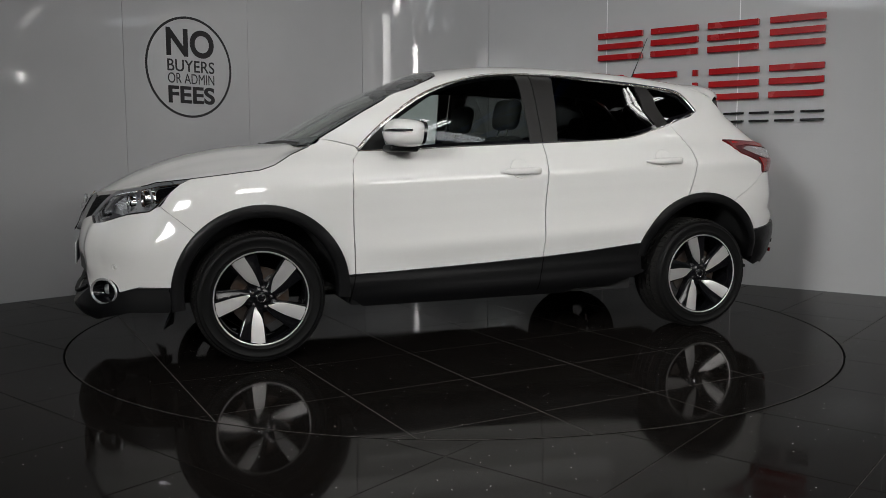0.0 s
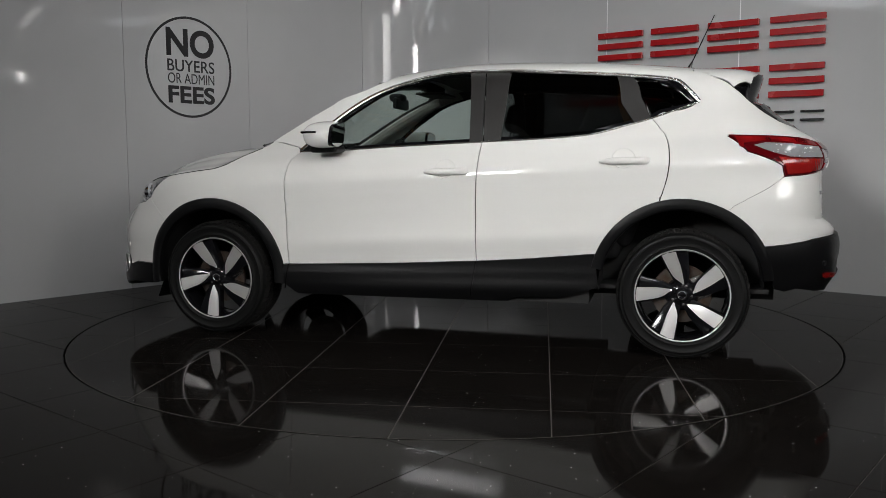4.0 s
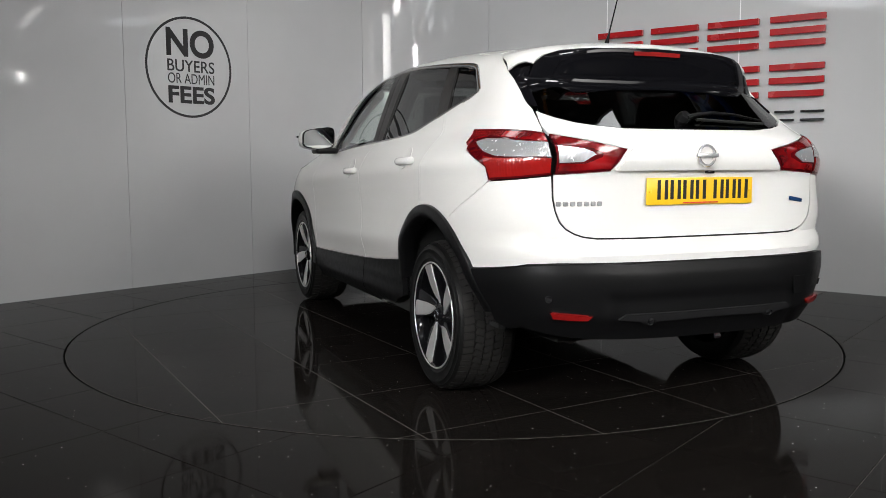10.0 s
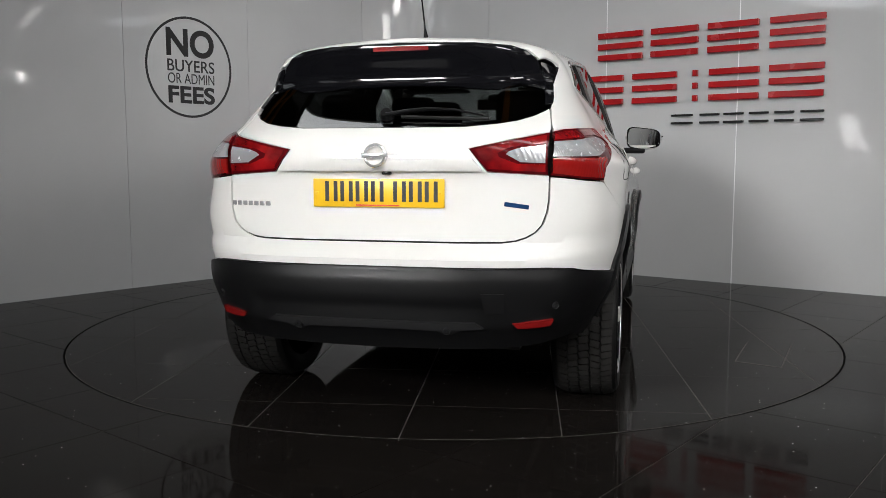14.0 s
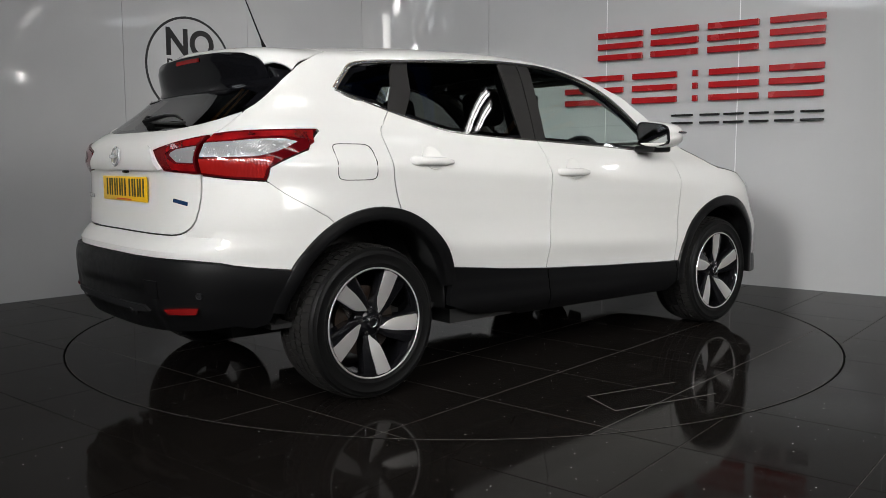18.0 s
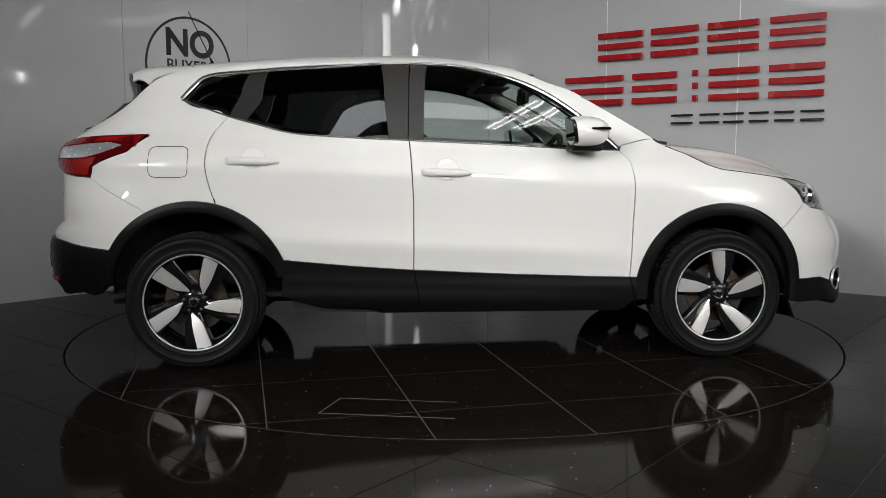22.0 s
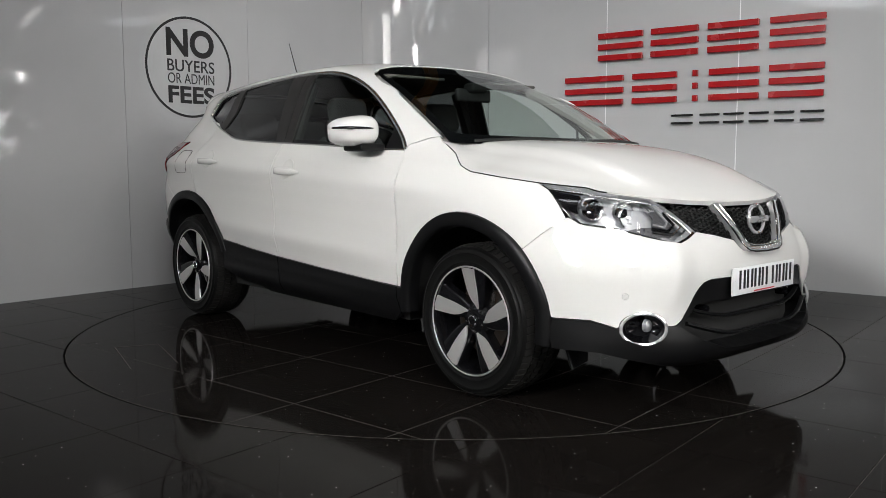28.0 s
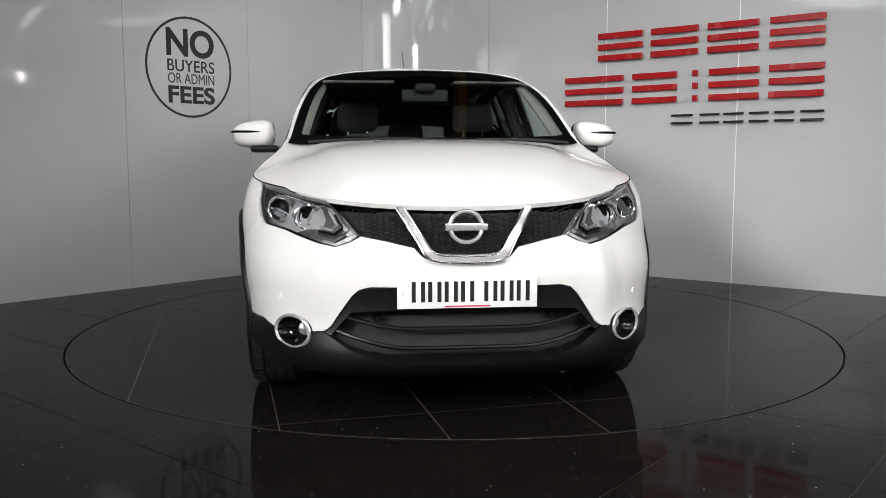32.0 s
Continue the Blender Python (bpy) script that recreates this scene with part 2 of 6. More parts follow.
def tube(points, radius, sides=8, closed=False, bm=None, flat=1.0):
    """A rod along points."""
    bm = bm or bmesh.new()
    pts = [Vector(p) for p in points]
    rings, n = [], len(pts)
    for i, p in enumerate(pts):
        a, b = pts[(i - 1) % n if closed else max(i - 1, 0)], pts[(i + 1) % n if closed else min(i + 1, n - 1)]
        d = (b - a).normalized()
        side = d.cross(Vector((0, 0, 1)))
        side = side.normalized() if side.length > 1e-4 else Vector((1, 0, 0))
        up = side.cross(d)
        rad = radius[i] if isinstance(radius, (list, tuple)) else radius
        rings.append([bm.verts.new(p + rad * (math.cos(2 * math.pi * k / sides) * side + flat * math.sin(2 * math.pi * k / sides) * up)) for k in range(sides)])
    for i in range(n if closed else n - 1):
        r0, r1 = rings[i], rings[(i + 1) % n]
        for k in range(sides):
            j = (k + 1) % sides
            bm.faces.new((r0[k], r0[j], r1[j], r1[k]))
    if not closed:
        bm.faces.new(rings[0]), bm.faces.new(rings[-1])
    bmesh.ops.recalc_face_normals(bm, faces=bm.faces[:])
    return bm


def prism(poly, z0, z1, m=None, bm=None):
    """A flat outline (x, y) raised from z0 to z1."""
    bm = bm or bmesh.new()
    lo = [bm.verts.new((x, y, z0)) for x, y in poly]
    hi = [bm.verts.new((x, y, z1)) for x, y in poly]
    faces = [bm.faces.new(hi), bm.faces.new(lo[::-1])]
    for i in range(len(poly)):
        j = (i + 1) % len(poly)
        faces.append(bm.faces.new((lo[i], lo[j], hi[j], hi[i])))
    bmesh.ops.recalc_face_normals(bm, faces=faces)
    if m is not None:
        bmesh.ops.transform(bm, matrix=m, verts=lo + hi)
    return bm


def curve(*pairs):
    """A smooth curve through (at, value) pairs."""
    xs, ys = [p[0] for p in pairs], [p[1] for p in pairs]
    n = len(xs)
    sl = [(ys[i + 1] - ys[i]) / (xs[i + 1] - xs[i]) for i in range(n - 1)]
    d = [sl[0]] + [0.5 * (sl[i - 1] + sl[i]) if sl[i - 1] * sl[i] > 0 else 0.0 for i in range(1, n - 1)] + [sl[-1]]

    def at(x):
        if x <= xs[0]:
            return ys[0] + d[0] * (x - xs[0]) * 0.0
        if x >= xs[-1]:
            return ys[-1]
        i = 0
        while xs[i + 1] < x:
            i += 1
        h = xs[i + 1] - xs[i]
        t = (x - xs[i]) / h
        return ((2 * t**3 - 3 * t**2 + 1) * ys[i] + (t**3 - 2 * t**2 + t) * h * d[i] + (3 * t**2 - 2 * t**3) * ys[i + 1] + (t**3 - t**2) * h * d[i + 1])
    return at


def smooth_step(a, b, x):
    t = min(max((x - a) / (b - a), 0), 1)
    return t * t * (3 - 2 * t)


# ---------------------------------------------------------------- the hall and the stand
LA, LDIR = Vector((-3.174, 5.979)), Vector((0.6709, 0.7415))
RA, RDIR = Vector((3.325, 6.269)), Vector((-0.8008, 0.5989))
L_END, R_END = 3.53, 3.59
WALL_TOP = 3.3


def on_wall(side, s, z, out=0.0):
    """A point s along the left or right stand wall, out in front of it."""
    a, d = (LA, LDIR) if side == "left" else (RA, RDIR)
    n = Vector((d.y, -d.x)) if side == "left" else Vector((-d.y, d.x))
    p = a + d * s + n * out
    return Vector((p.x, p.y, z))


def wall_frame(side, s, z, out=0.0):
    """A pose on the wall: x to the right as seen from the room, y up, z out of the wall."""
    d = LDIR if side == "left" else -RDIR
    n = Vector((d.y, -d.x))
    m = Matrix(((d.x, 0, n.x), (d.y, 0, n.y), (0, 1, 0))).to_4x4()
    return Matrix.Translation(on_wall(side, s, z, out)) @ m


def ground_and_hall():
    bm = bmesh.new()
    box(bm, -18, 36, -16, 14, -0.3, -0.02)
    tagged(part("ground", bm, CONCRETE, smooth=False), "grey concrete slab under the hall", "floor", kind="structure")
    for name, b in (("wall_north", (-18, 36, 13.7, 14, -0.02, CEIL + 1)), ("wall_south", (-18, 36, -16, -15.7, -0.02, CEIL + 1)),
                    ("wall_west", (-18, -17.7, -15.7, 13.7, -0.02, CEIL + 1)), ("wall_east", (35.7, 36, -15.7, 13.7, -0.02, CEIL + 1))):
        bm = bmesh.new()
        box(bm, *b)
        tagged(part(name, bm, HALL, smooth=False), "pale metal-clad hall wall", "wall", kind="structure")
    bm = bmesh.new()
    box(bm, -18, 36, -16, 0.6, CEIL + 1, CEIL + 1.2)
    tagged(part("ceiling_south", bm, HALL, smooth=False), "pale sheeted hall roof", "ceiling", kind="structure")
    bm = bmesh.new()
    box(bm, -18, 36, 0.6, 14, CEIL + 1, CEIL + 1.2)
    tagged(part("ceiling_north", bm, ROOF, smooth=False), "dark brown boarded hall roof", "ceiling", kind="structure")


def stand_walls():
    """Two glossy panelled walls that meet in a rounded corner."""
    t = 0.04

    def panel(name, outline, parent):
        bm = bmesh.new()
        rows = []
        for x, y, nx, ny in outline:
            rows.append([bm.verts.new((x, y, 0)), bm.verts.new((x, y, WALL_TOP)), bm.verts.new((x - nx * t, y - ny * t, WALL_TOP)), bm.verts.new((x - nx * t, y - ny * t, 0))])
        for a, b in zip(rows, rows[1:]):
            for k in range(4):
                j = (k + 1) % 4
                bm.faces.new((a[k], b[k], b[j], a[j]))
        bm.faces.new(rows[0]), bm.faces.new(rows[-1][::-1])
        bmesh.ops.recalc_face_normals(bm, faces=bm.faces[:])
        return part(name, bm, WALL, parent, angle=30)

    roots = {}
    for side, name, end in (("left", "wall_left", L_END), ("right", "wall_right", R_END)):
        bm = bmesh.new()
        p, q = on_wall(side, -1.6, 0, -0.055), on_wall(side, end, 0, -0.055)
        p2, q2 = on_wall(side, -1.6, 0, -0.12), on_wall(side, end, 0, -0.12)
        prism([(v.x, v.y) for v in (p, q, q2, p2)], 0, WALL_TOP, bm=bm)
        roots[side] = tagged(part(name, bm, JOINT, smooth=False), "stand wall of glossy white panels with fine joints", "wall", kind="structure")
        d = LDIR if side == "left" else RDIR
        n = Vector((LDIR.y, -LDIR.x)) if side == "left" else Vector((-RDIR.y, RDIR.x))
        seams = (-1.6, -0.17, 1.01, 2.17, end) if side == "left" else (-1.6, -0.04, 1.16, 2.33, end)
        for a, b in zip(seams, seams[1:]):
            pts = [(*on_wall(side, a + 0.0016, 0).xy, n.x, n.y), (*on_wall(side, b - 0.0016, 0).xy, n.x, n.y)]
            panel("panel", pts, roots[side])
        if side == "right":
            # pale cover strips over the joints
            for a in seams[1:-1]:
                bm = bmesh.new()
                box(bm, -0.0035, 0.0035, 0, WALL_TOP, -0.01, 0.0022, wall_frame(side, a, 0))
                part("joint_strip", bm, JOINT, roots[side], "pale strip over the panel joint", smooth=False)
    # the rounded corner panel
    a, b = on_wall("left", L_END + 0.004, 0).xy, on_wall("right", R_END + 0.004, 0).xy
    k = (LDIR.x * (b.y - a.y) - LDIR.y * (b.x - a.x)) / (LDIR.y * RDIR.x - LDIR.x * RDIR.y)
    c = b + RDIR * k
    pts = []
    for i in range(25):
        u = i / 24
        p = a * (1 - u) ** 2 + c * (2 * u * (1 - u)) + b * u * u
        d = ((c - a) * (1 - u) + (b - c) * u).normalized()
        pts.append((p.x, p.y, d.y, -d.x))
    ob = panel("wall_corner", pts, None)
    tagged(ob, "rounded corner panel of glossy white laminate", "wall", kind="structure")


def clip(poly, nx, ny, d):
    """Keeps the part of a convex outline where n.p <= d."""
    out = []
    for i in range(len(poly)):
        (x0, y0), (x1, y1) = poly[i], poly[(i + 1) % len(poly)]
        a, b = nx * x0 + ny * y0 - d, nx * x1 + ny * y1 - d
        if a <= 0:
            out.append((x0, y0))
        if (a < 0 < b) or (b < 0 < a):
            t = a / (a - b)
            out.append((x0 + t * (x1 - x0), y0 + t * (y1 - y0)))
    return out


def clean(poly, eps=2e-4):
    out = []
    for p in poly:
        if not out or math.hypot(p[0] - out[-1][0], p[1] - out[-1][1]) > eps:
            out.append(p)
    if len(out) > 2 and math.hypot(out[0][0] - out[-1][0], out[0][1] - out[-1][1]) < eps:
        out.pop()
    return out


def stand_floor():
    """Fixed tiles round the turntable."""
    bm = bmesh.new()
    n = 96
    inner = [bm.verts.new((TABLE.x + (RADIUS + 0.012) * math.cos(2 * math.pi * k / n), TABLE.y + (RADIUS + 0.012) * math.sin(2 * math.pi * k / n), -0.0025)) for k in range(n)]
    outer = [bm.verts.new((TABLE.x + 7.2 * math.cos(2 * math.pi * k / n), TABLE.y + 7.2 * math.sin(2 * math.pi * k / n), -0.0025)) for k in range(n)]
    for k in range(n):
        j = (k + 1) % n
        bm.faces.new((inner[k], outer[k], outer[j], inner[j]))
    root = tagged(part("floor", bm, GROUT, smooth=False), "polished black stone tiles with fine pale joints", "floor", kind="structure")
    pitch_a, pitch_b, turn, gap = 0.6, 0.59, radians(51), 0.0022
    ex, ey = Vector((math.cos(turn), math.sin(turn))), Vector((-math.sin(turn), math.cos(turn)))
    whole = None
    for i in range(-8, 16):
        for j in range(-14, 16):
            a0, b0 = 2.205 + (i - 3) * pitch_a + gap, 0.598 + (j - 3) * pitch_b + gap
            a1, b1 = a0 + pitch_a - 2 * gap, b0 + pitch_b - 2 * gap
            sq = [ex * a + ey * b for a, b in ((a0, b0), (a1, b0), (a1, b1), (a0, b1))]
            mid = sum(sq, Vector((0, 0))) / 4
            if mid.y < -1.6 or abs(mid.x) > 5.3:
                continue
            if (mid - LA).dot(Vector((LDIR.y, -LDIR.x))) < -0.45 or (mid - RA).dot(Vector((-RDIR.y, RDIR.x))) < -0.45:
                continue
            c, rr = TABLE.xy, RADIUS + 0.010
            dist = [(p - c).length for p in sq]
            near = (mid - c).length
            if any(p.y < -1.2 or abs(p.x) > 4.9 for p in sq) and near - 0.43 > rr:
                # cut along the stand's edge
                cut = [(p.x, p.y) for p in sq]
                for nx, ny, d in ((0, -1, 1.2), (1, 0, 4.9), (-1, 0, 4.9)):
                    cut = clip(cut, nx, ny, d) if len(cut) > 2 else []
                cut = clean(cut) if len(cut) > 2 else []
                if len(cut) > 2:
                    part("tile", prism(cut, -0.012, 0), TILE, root, smooth=False)
                continue
            if near - 0.43 > rr:
                if whole is None:
                    bm = prism([(x - 0, y - 0) for x, y in ((-(a1 - a0) / 2, -(b1 - b0) / 2), ((a1 - a0) / 2, -(b1 - b0) / 2), ((a1 - a0) / 2, (b1 - b0) / 2), (-(a1 - a0) / 2, (b1 - b0) / 2))], -0.012, 0)
                    whole = mesh_of(bm, "tile", TILE, smooth=False)
                ob = new("tile", whole)
                ob.matrix_basis = pose(mid.x, mid.y, 0, 0, 0, 51)
                ob.parent = root
                continue
            if max(dist) < rr:
                continue
            walk_pts = []
            for k in range(4):
                p, q = sq[k], sq[(k + 1) % 4]
                walk_pts += [p.lerp(q, t / 60) for t in range(60)]
            inside = [(p - c).length < rr for p in walk_pts]
            if not any(inside):
                runs = [walk_pts]
            else:
                start = next(k for k in range(len(walk_pts)) if inside[k] and not inside[(k + 1) % len(walk_pts)])
                runs, cur = [], []
                for k in range(1, len(walk_pts) + 1):
                    idx = (start + k) % len(walk_pts)
                    if inside[idx]:
                        if cur:
                            runs.append(cur)
                        cur = []
                    else:
                        cur.append(walk_pts[idx])
                if cur:
                    runs.append(cur)
            for run in runs:
                if len(run) < 4:
                    continue
                pts = [(p.x, p.y) for p in run]
                if any(inside):
                    g0, g1 = [math.atan2(p.y - c.y, p.x - c.x) for p in (run[-1], run[0])]
                    dg = (g1 - g0 + math.pi) % (2 * math.pi) - math.pi
                    m = max(2, int(abs(dg) / 0.03))
                    pts += [(c.x + rr * math.cos(g0 + dg * t / m), c.y + rr * math.sin(g0 + dg * t / m)) for t in range(m + 1)]
                pts = clean(pts)
                keep = [p for k, p in enumerate(pts) if abs((p[0] - pts[k - 1][0]) * (pts[(k + 1) % len(pts)][1] - p[1]) - (p[1] - pts[k - 1][1]) * (pts[(k + 1) % len(pts)][0] - p[0])) > 1e-9]
                if len(keep) > 2:
                    part("tile", prism(keep, -0.012, 0), TILE, root, smooth=False)
    return root


def turntable():
    """Turning disc, tiled, with its dark edge and an access hatch."""
    root = new("turntable")
    tagged(root, "round turntable tiled in polished black stone, flush with the floor", "turntable")
    part("deck", lathe([(0.0001, -0.0007), (RADIUS - 0.001, -0.0007), (RADIUS - 0.001, -0.05), (0.0001, -0.05)], 96, m=Matrix.Rotation(radians(90), 4, "X")), GROUT, root, smooth=False)
    part("rim_gap", lathe([(RADIUS - 0.0035, -0.0012), (RADIUS + 0.0090, -0.0012), (RADIUS + 0.0090, -0.04), (RADIUS - 0.0035, -0.04), (RADIUS - 0.0035, -0.0012)], 96, m=Matrix.Rotation(radians(90), 4, "X")), GAP, root, "dark rubber edge round the disc", smooth=False)
    turn, gap, pitch = radians(8.3), 0.0022, 0.6
    ex, ey = Vector((math.cos(turn), math.sin(turn))), Vector((-math.sin(turn), math.cos(turn)))
    circle = [((RADIUS - 0.004) * math.cos(2 * math.pi * k / 160), (RADIUS - 0.004) * math.sin(2 * math.pi * k / 160)) for k in range(160)]
    off = Vector((CAR_OFF.x, CAR_OFF.y))
    for i in range(-5, 5):
        for j in range(-5, 5):
            a0, b0 = 0.08 + i * pitch, 0.205 + j * pitch
            poly = circle
            # plan in the car's axes, shifted to the disc's centre
            for n_, d_ in ((ex, a0 + pitch - gap - off.dot(ex)), (-ex, -(a0 + gap) + off.dot(ex)), (ey, b0 + pitch - gap - off.dot(ey)), (-ey, -(b0 + gap) + off.dot(ey))):
                poly = clip(poly, n_.x, n_.y, d_)
                if len(poly) < 3:
                    break
            poly = clean(poly)
            if len(poly) >= 3:
                part("tile", prism(poly, -0.012, 0), TILE, root, smooth=False)
    hatch = [Vector(p) for p in ((-0.16, -1.738), (-0.648, -1.628), (-0.73, -1.84), (-0.19, -1.965))]
    bm = bmesh.new()
    for a, b in ((0, 1), (1, 2), (2, 3)):
        p, q = hatch[a], hatch[b]
        d = (q - p).normalized() * 0.0018
        nrm = Vector((-d.y, d.x))
        prism([tuple(v) for v in (p - d + nrm, p - d - nrm, q + d - nrm, q + d + nrm)], -0.004, 0.0012 + 0.0004 * a, bm=bm)
    part("hatch_joint", bm, GROUT, root, "fine joint round an access hatch", smooth=False)
    return root


def wall_text(text, side, s0, s1, z0, z1, mat, parent, weight=0.012, depth=0.002):
    c = bpy.data.curves.new("lettering", "FONT")
    c.body, c.offset, c.extrude = text, weight, 0.01
    tmp = new("lettering", c)
    bpy.context.view_layer.update()
    me = bpy.data.meshes.new_from_object(tmp.evaluated_get(bpy.context.evaluated_depsgraph_get()))
    bpy.data.objects.remove(tmp)
    co = [v.co.copy() for v in me.vertices]
    x0, x1 = min(v.x for v in co), max(v.x for v in co)
    y0, y1 = min(v.y for v in co), max(v.y for v in co)
    m = wall_frame(side, s0, z0, 0.0)
    for v in me.vertices:
        v.co = m @ Vector(((v.co.x - x0) / (x1 - x0) * abs(s1 - s0), (v.co.y - y0) / (y1 - y0) * (z1 - z0), (v.co.z + 0.01) / 0.02 * depth + 0.0005))
    me.materials.clear()
    me.materials.append(mat)
    ob = new("lettering", me)
    ob.parent = parent
    return ob


def round_sign():
    root = tagged(new("wall_decal"), "black vinyl ring with the words no buyers or admin fees", "wall sign")
    m = wall_frame("left", 1.59, 1.79)
    bm = bmesh.new()
    ring = []
    for k in range(72):
        a = 2 * math.pi * k / 72
        ring.append([bm.verts.new(m @ Vector((r * math.cos(a), r * math.sin(a) * 1.03, h))) for r, h in ((0.383, 0.0005), (0.383, 0.0025), (0.402, 0.0025), (0.402, 0.0005))])
    for k in range(72):
        a, b = ring[k], ring[(k + 1) % 72]
        for i in range(3):
            bm.faces.new((a[i], b[i], b[i + 1], a[i + 1]))
    bmesh.ops.recalc_face_normals(bm, faces=bm.faces[:])
    part("ring", bm, VINYL, root, smooth=False)
    wall_text("NO", "left", 1.378, 1.823, 1.873, 2.104, VINYL, root, 0.03)
    wall_text("BUYERS", "left", 1.383, 1.822, 1.752, 1.850, VINYL, root, 0.008)
    wall_text("OR ADMIN", "left", 1.385, 1.819, 1.655, 1.739, VINYL, root, 0.0)
    wall_text("FEES", "left", 1.385, 1.820, 1.492, 1.636, VINYL, root, 0.03)


def company_sign():
    """The sign's characters, as plain stacked bars standing off the wall."""
    root = tagged(new("wall_sign"), "red and black raised acrylic sign shapes on the white wall", "wall sign")

    def bars(s0, s1, z0, z1, mat, rows=3, thick=0.05, depth=0.03, stand=0.018):
        m = wall_frame("right", s0, z0, stand)
        w, h = abs(s0 - s1), z1 - z0
        for r in range(rows):
            y = r * (h - thick) / (rows - 1)
            part("sign_bar", round_box(0, w, y, y + thick, 0, depth, 0.003, 1, m), mat, root, smooth=False)

    for s0, s1 in ((2.395, 1.976), (1.900, 1.488), (1.408, 0.998), (0.911, 0.501)):
        bars(s0, s1, 1.895, 2.135, SIGN_RED)
    for s0, s1 in ((2.72, 2.15), (2.062, 1.662), (1.525, 1.482), (1.387, 0.984), (0.906, 0.495)):
        bars(s0, s1, 1.508, 1.765, SIGN_RED)
    for s0, s1 in ((1.704, 1.517), (1.459, 1.293), (1.260, 1.095), (1.054, 0.899), (0.856, 0.706), (0.660, 0.487)):
        bars(s0, s1, 1.322, 1.405, SIGN_BLACK, 2, 0.018, 0.02)


# ---------------------------------------------------------------- the car's surface
# car axes: x ahead, y to its left, z up; origin on the ground between the axles
XF, XR, KC = 1.30, -1.20, 0.92          # where the nose and tail start to round off
SF, SR = XF + KC * math.pi / 2, XR - KC * math.pi / 2
side_curve = curve((0.18, 0.76), (0.26, 0.82), (0.33, 0.858), (0.42, 0.868), (0.50, 0.870), (0.62, 0.879), (0.75, 0.889), (0.86, 0.894),
                   (0.94, 0.888), (1.00, 0.874), (1.05, 0.848), (1.09, 0.815), (1.115, 0.798), (1.20, 0.768), (1.30, 0.731), (1.40, 0.692), (1.50, 0.652), (1.60, 0.61))
roof_line = curve((-1.80, 1.475), (-1.65, 1.503), (-1.41, 1.533), (-1.25, 1.549), (-0.92, 1.576), (-0.60, 1.590), (-0.30, 1.595), (-0.10, 1.590), (0.15, 1.565), (0.40, 1.517), (0.70, 1.42))
nose_line = curve((0.18, 2.05), (0.24, 2.195), (0.30, 2.22), (0.40, 2.195), (0.50, 2.185), (0.58, 2.19), (0.66, 2.18), (0.73, 2.16), (0.80, 2.13), (0.86, 2.09), (0.92, 1.98), (0.97, 1.89), (1.05, 1.78))
tail_line = curve((0.20, -1.98), (0.28, -2.07), (0.37, -2.11), (0.44, -2.14), (0.57, -2.14), (0.63, -2.12), (0.662, -2.118), (0.690, -2.092), (0.715, -2.056), (0.75, -2.046), (0.80, -2.04), (0.95, -2.035), (1.02, -2.055),
                  (1.06, -2.055), (1.12, -2.02), (1.16, -1.955), (1.24, -1.842), (1.30, -1.772), (1.34, -1.742), (1.46, -1.738), (1.49, -1.715), (1.52, -1.66))
nose_n = curve((0.2, 3.0), (0.55, 3.0), (0.73, 2.5), (1.0, 2.45))
tail_n = curve((0.3, 3.4), (0.6, 3.4), (0.8, 4.2), (1.3, 4.2))


def width(x, z):
    """Half width at the side, before nose and tail round off."""
    rise = (-0.27 - x) * 0.045
    zz = z - rise
    w = side_curve(zz)
    # waist crease, hollow flank and the swell over the sill
    fade = smooth_step(1.45, 0.75, x) * smooth_step(-1.95, -1.5, x)
    w += fade * (0.0085 * max(0.0, 1 - abs(zz - 0.952) / 0.055) - 0.012 * smooth_step(0.60, 0.74, zz) * smooth_step(0.93, 0.80, zz))
    w += 0.006 * math.exp(-(((zz - 0.585) / 0.045) ** 2)) * smooth_step(1.0, 0.5, x) * smooth_step(-1.1, -0.6, x)
    w += 0.012 * math.exp(-(((abs(x) - 1.32) / 0.38) ** 2)) * smooth_step(0.35, 0.55, z) * (1 - smooth_step(0.75, 0.95, z))
    g = smooth_step(1.0, 1.15, z)
    if x < -0.4:
        a = min(-x - 0.4, 1.0)
        w -= g * 0.045 * a * a + 0.03 * a * smooth_step(1.15, 1.33, z)
    if x > 0:
        w -= g * 0.03 * (x / 0.8) ** 2
    if x < -1.45:
        w -= 0.05 * smooth_step(-1.45, -1.72, x) * smooth_step(0.57, 0.40, z)
    crease = 0.60 - 0.05 * x
    if z < crease:
        w -= 0.11 * (crease - z) * smooth_step(0.95, 0.3, x) * smooth_step(-1.6, -0.9, x) * smooth_step(0.30, 0.45, z)
    if x < -1.3:
        w -= 0.026 * smooth_step(-1.3, -1.75, x) * smooth_step(0.80, 0.95, z) * (1 - smooth_step(1.12, 1.22, z))
    if z > 1.2:
        q = (z - 1.08) / (roof_line(x) - 1.08)
        w *= math.sqrt(max(0.0, 1 - min(q, 1) ** 14))
    return w


def half(x, z):
    """Half width of the body at x, z."""
    if x > XF:
        u = min((x - XF) / (nose_line(z) - XF), 1)
        n = nose_n(z)
        return width(x, z) * (1 - u**n) ** (1 / n)
    if x < XR:
        u, n = min((x - XR) / (tail_line(z) - XR), 1), tail_n(z)
        return width(x, z) * (1 - u**n) ** (1 / n)
    return width(x, z)


def front_at(y, z):
    n = nose_n(z)
    return Vector((XF + (nose_line(z) - XF) * (1 - min(abs(y) / width(1.7, z), 1) ** n) ** (1 / n), y, z))


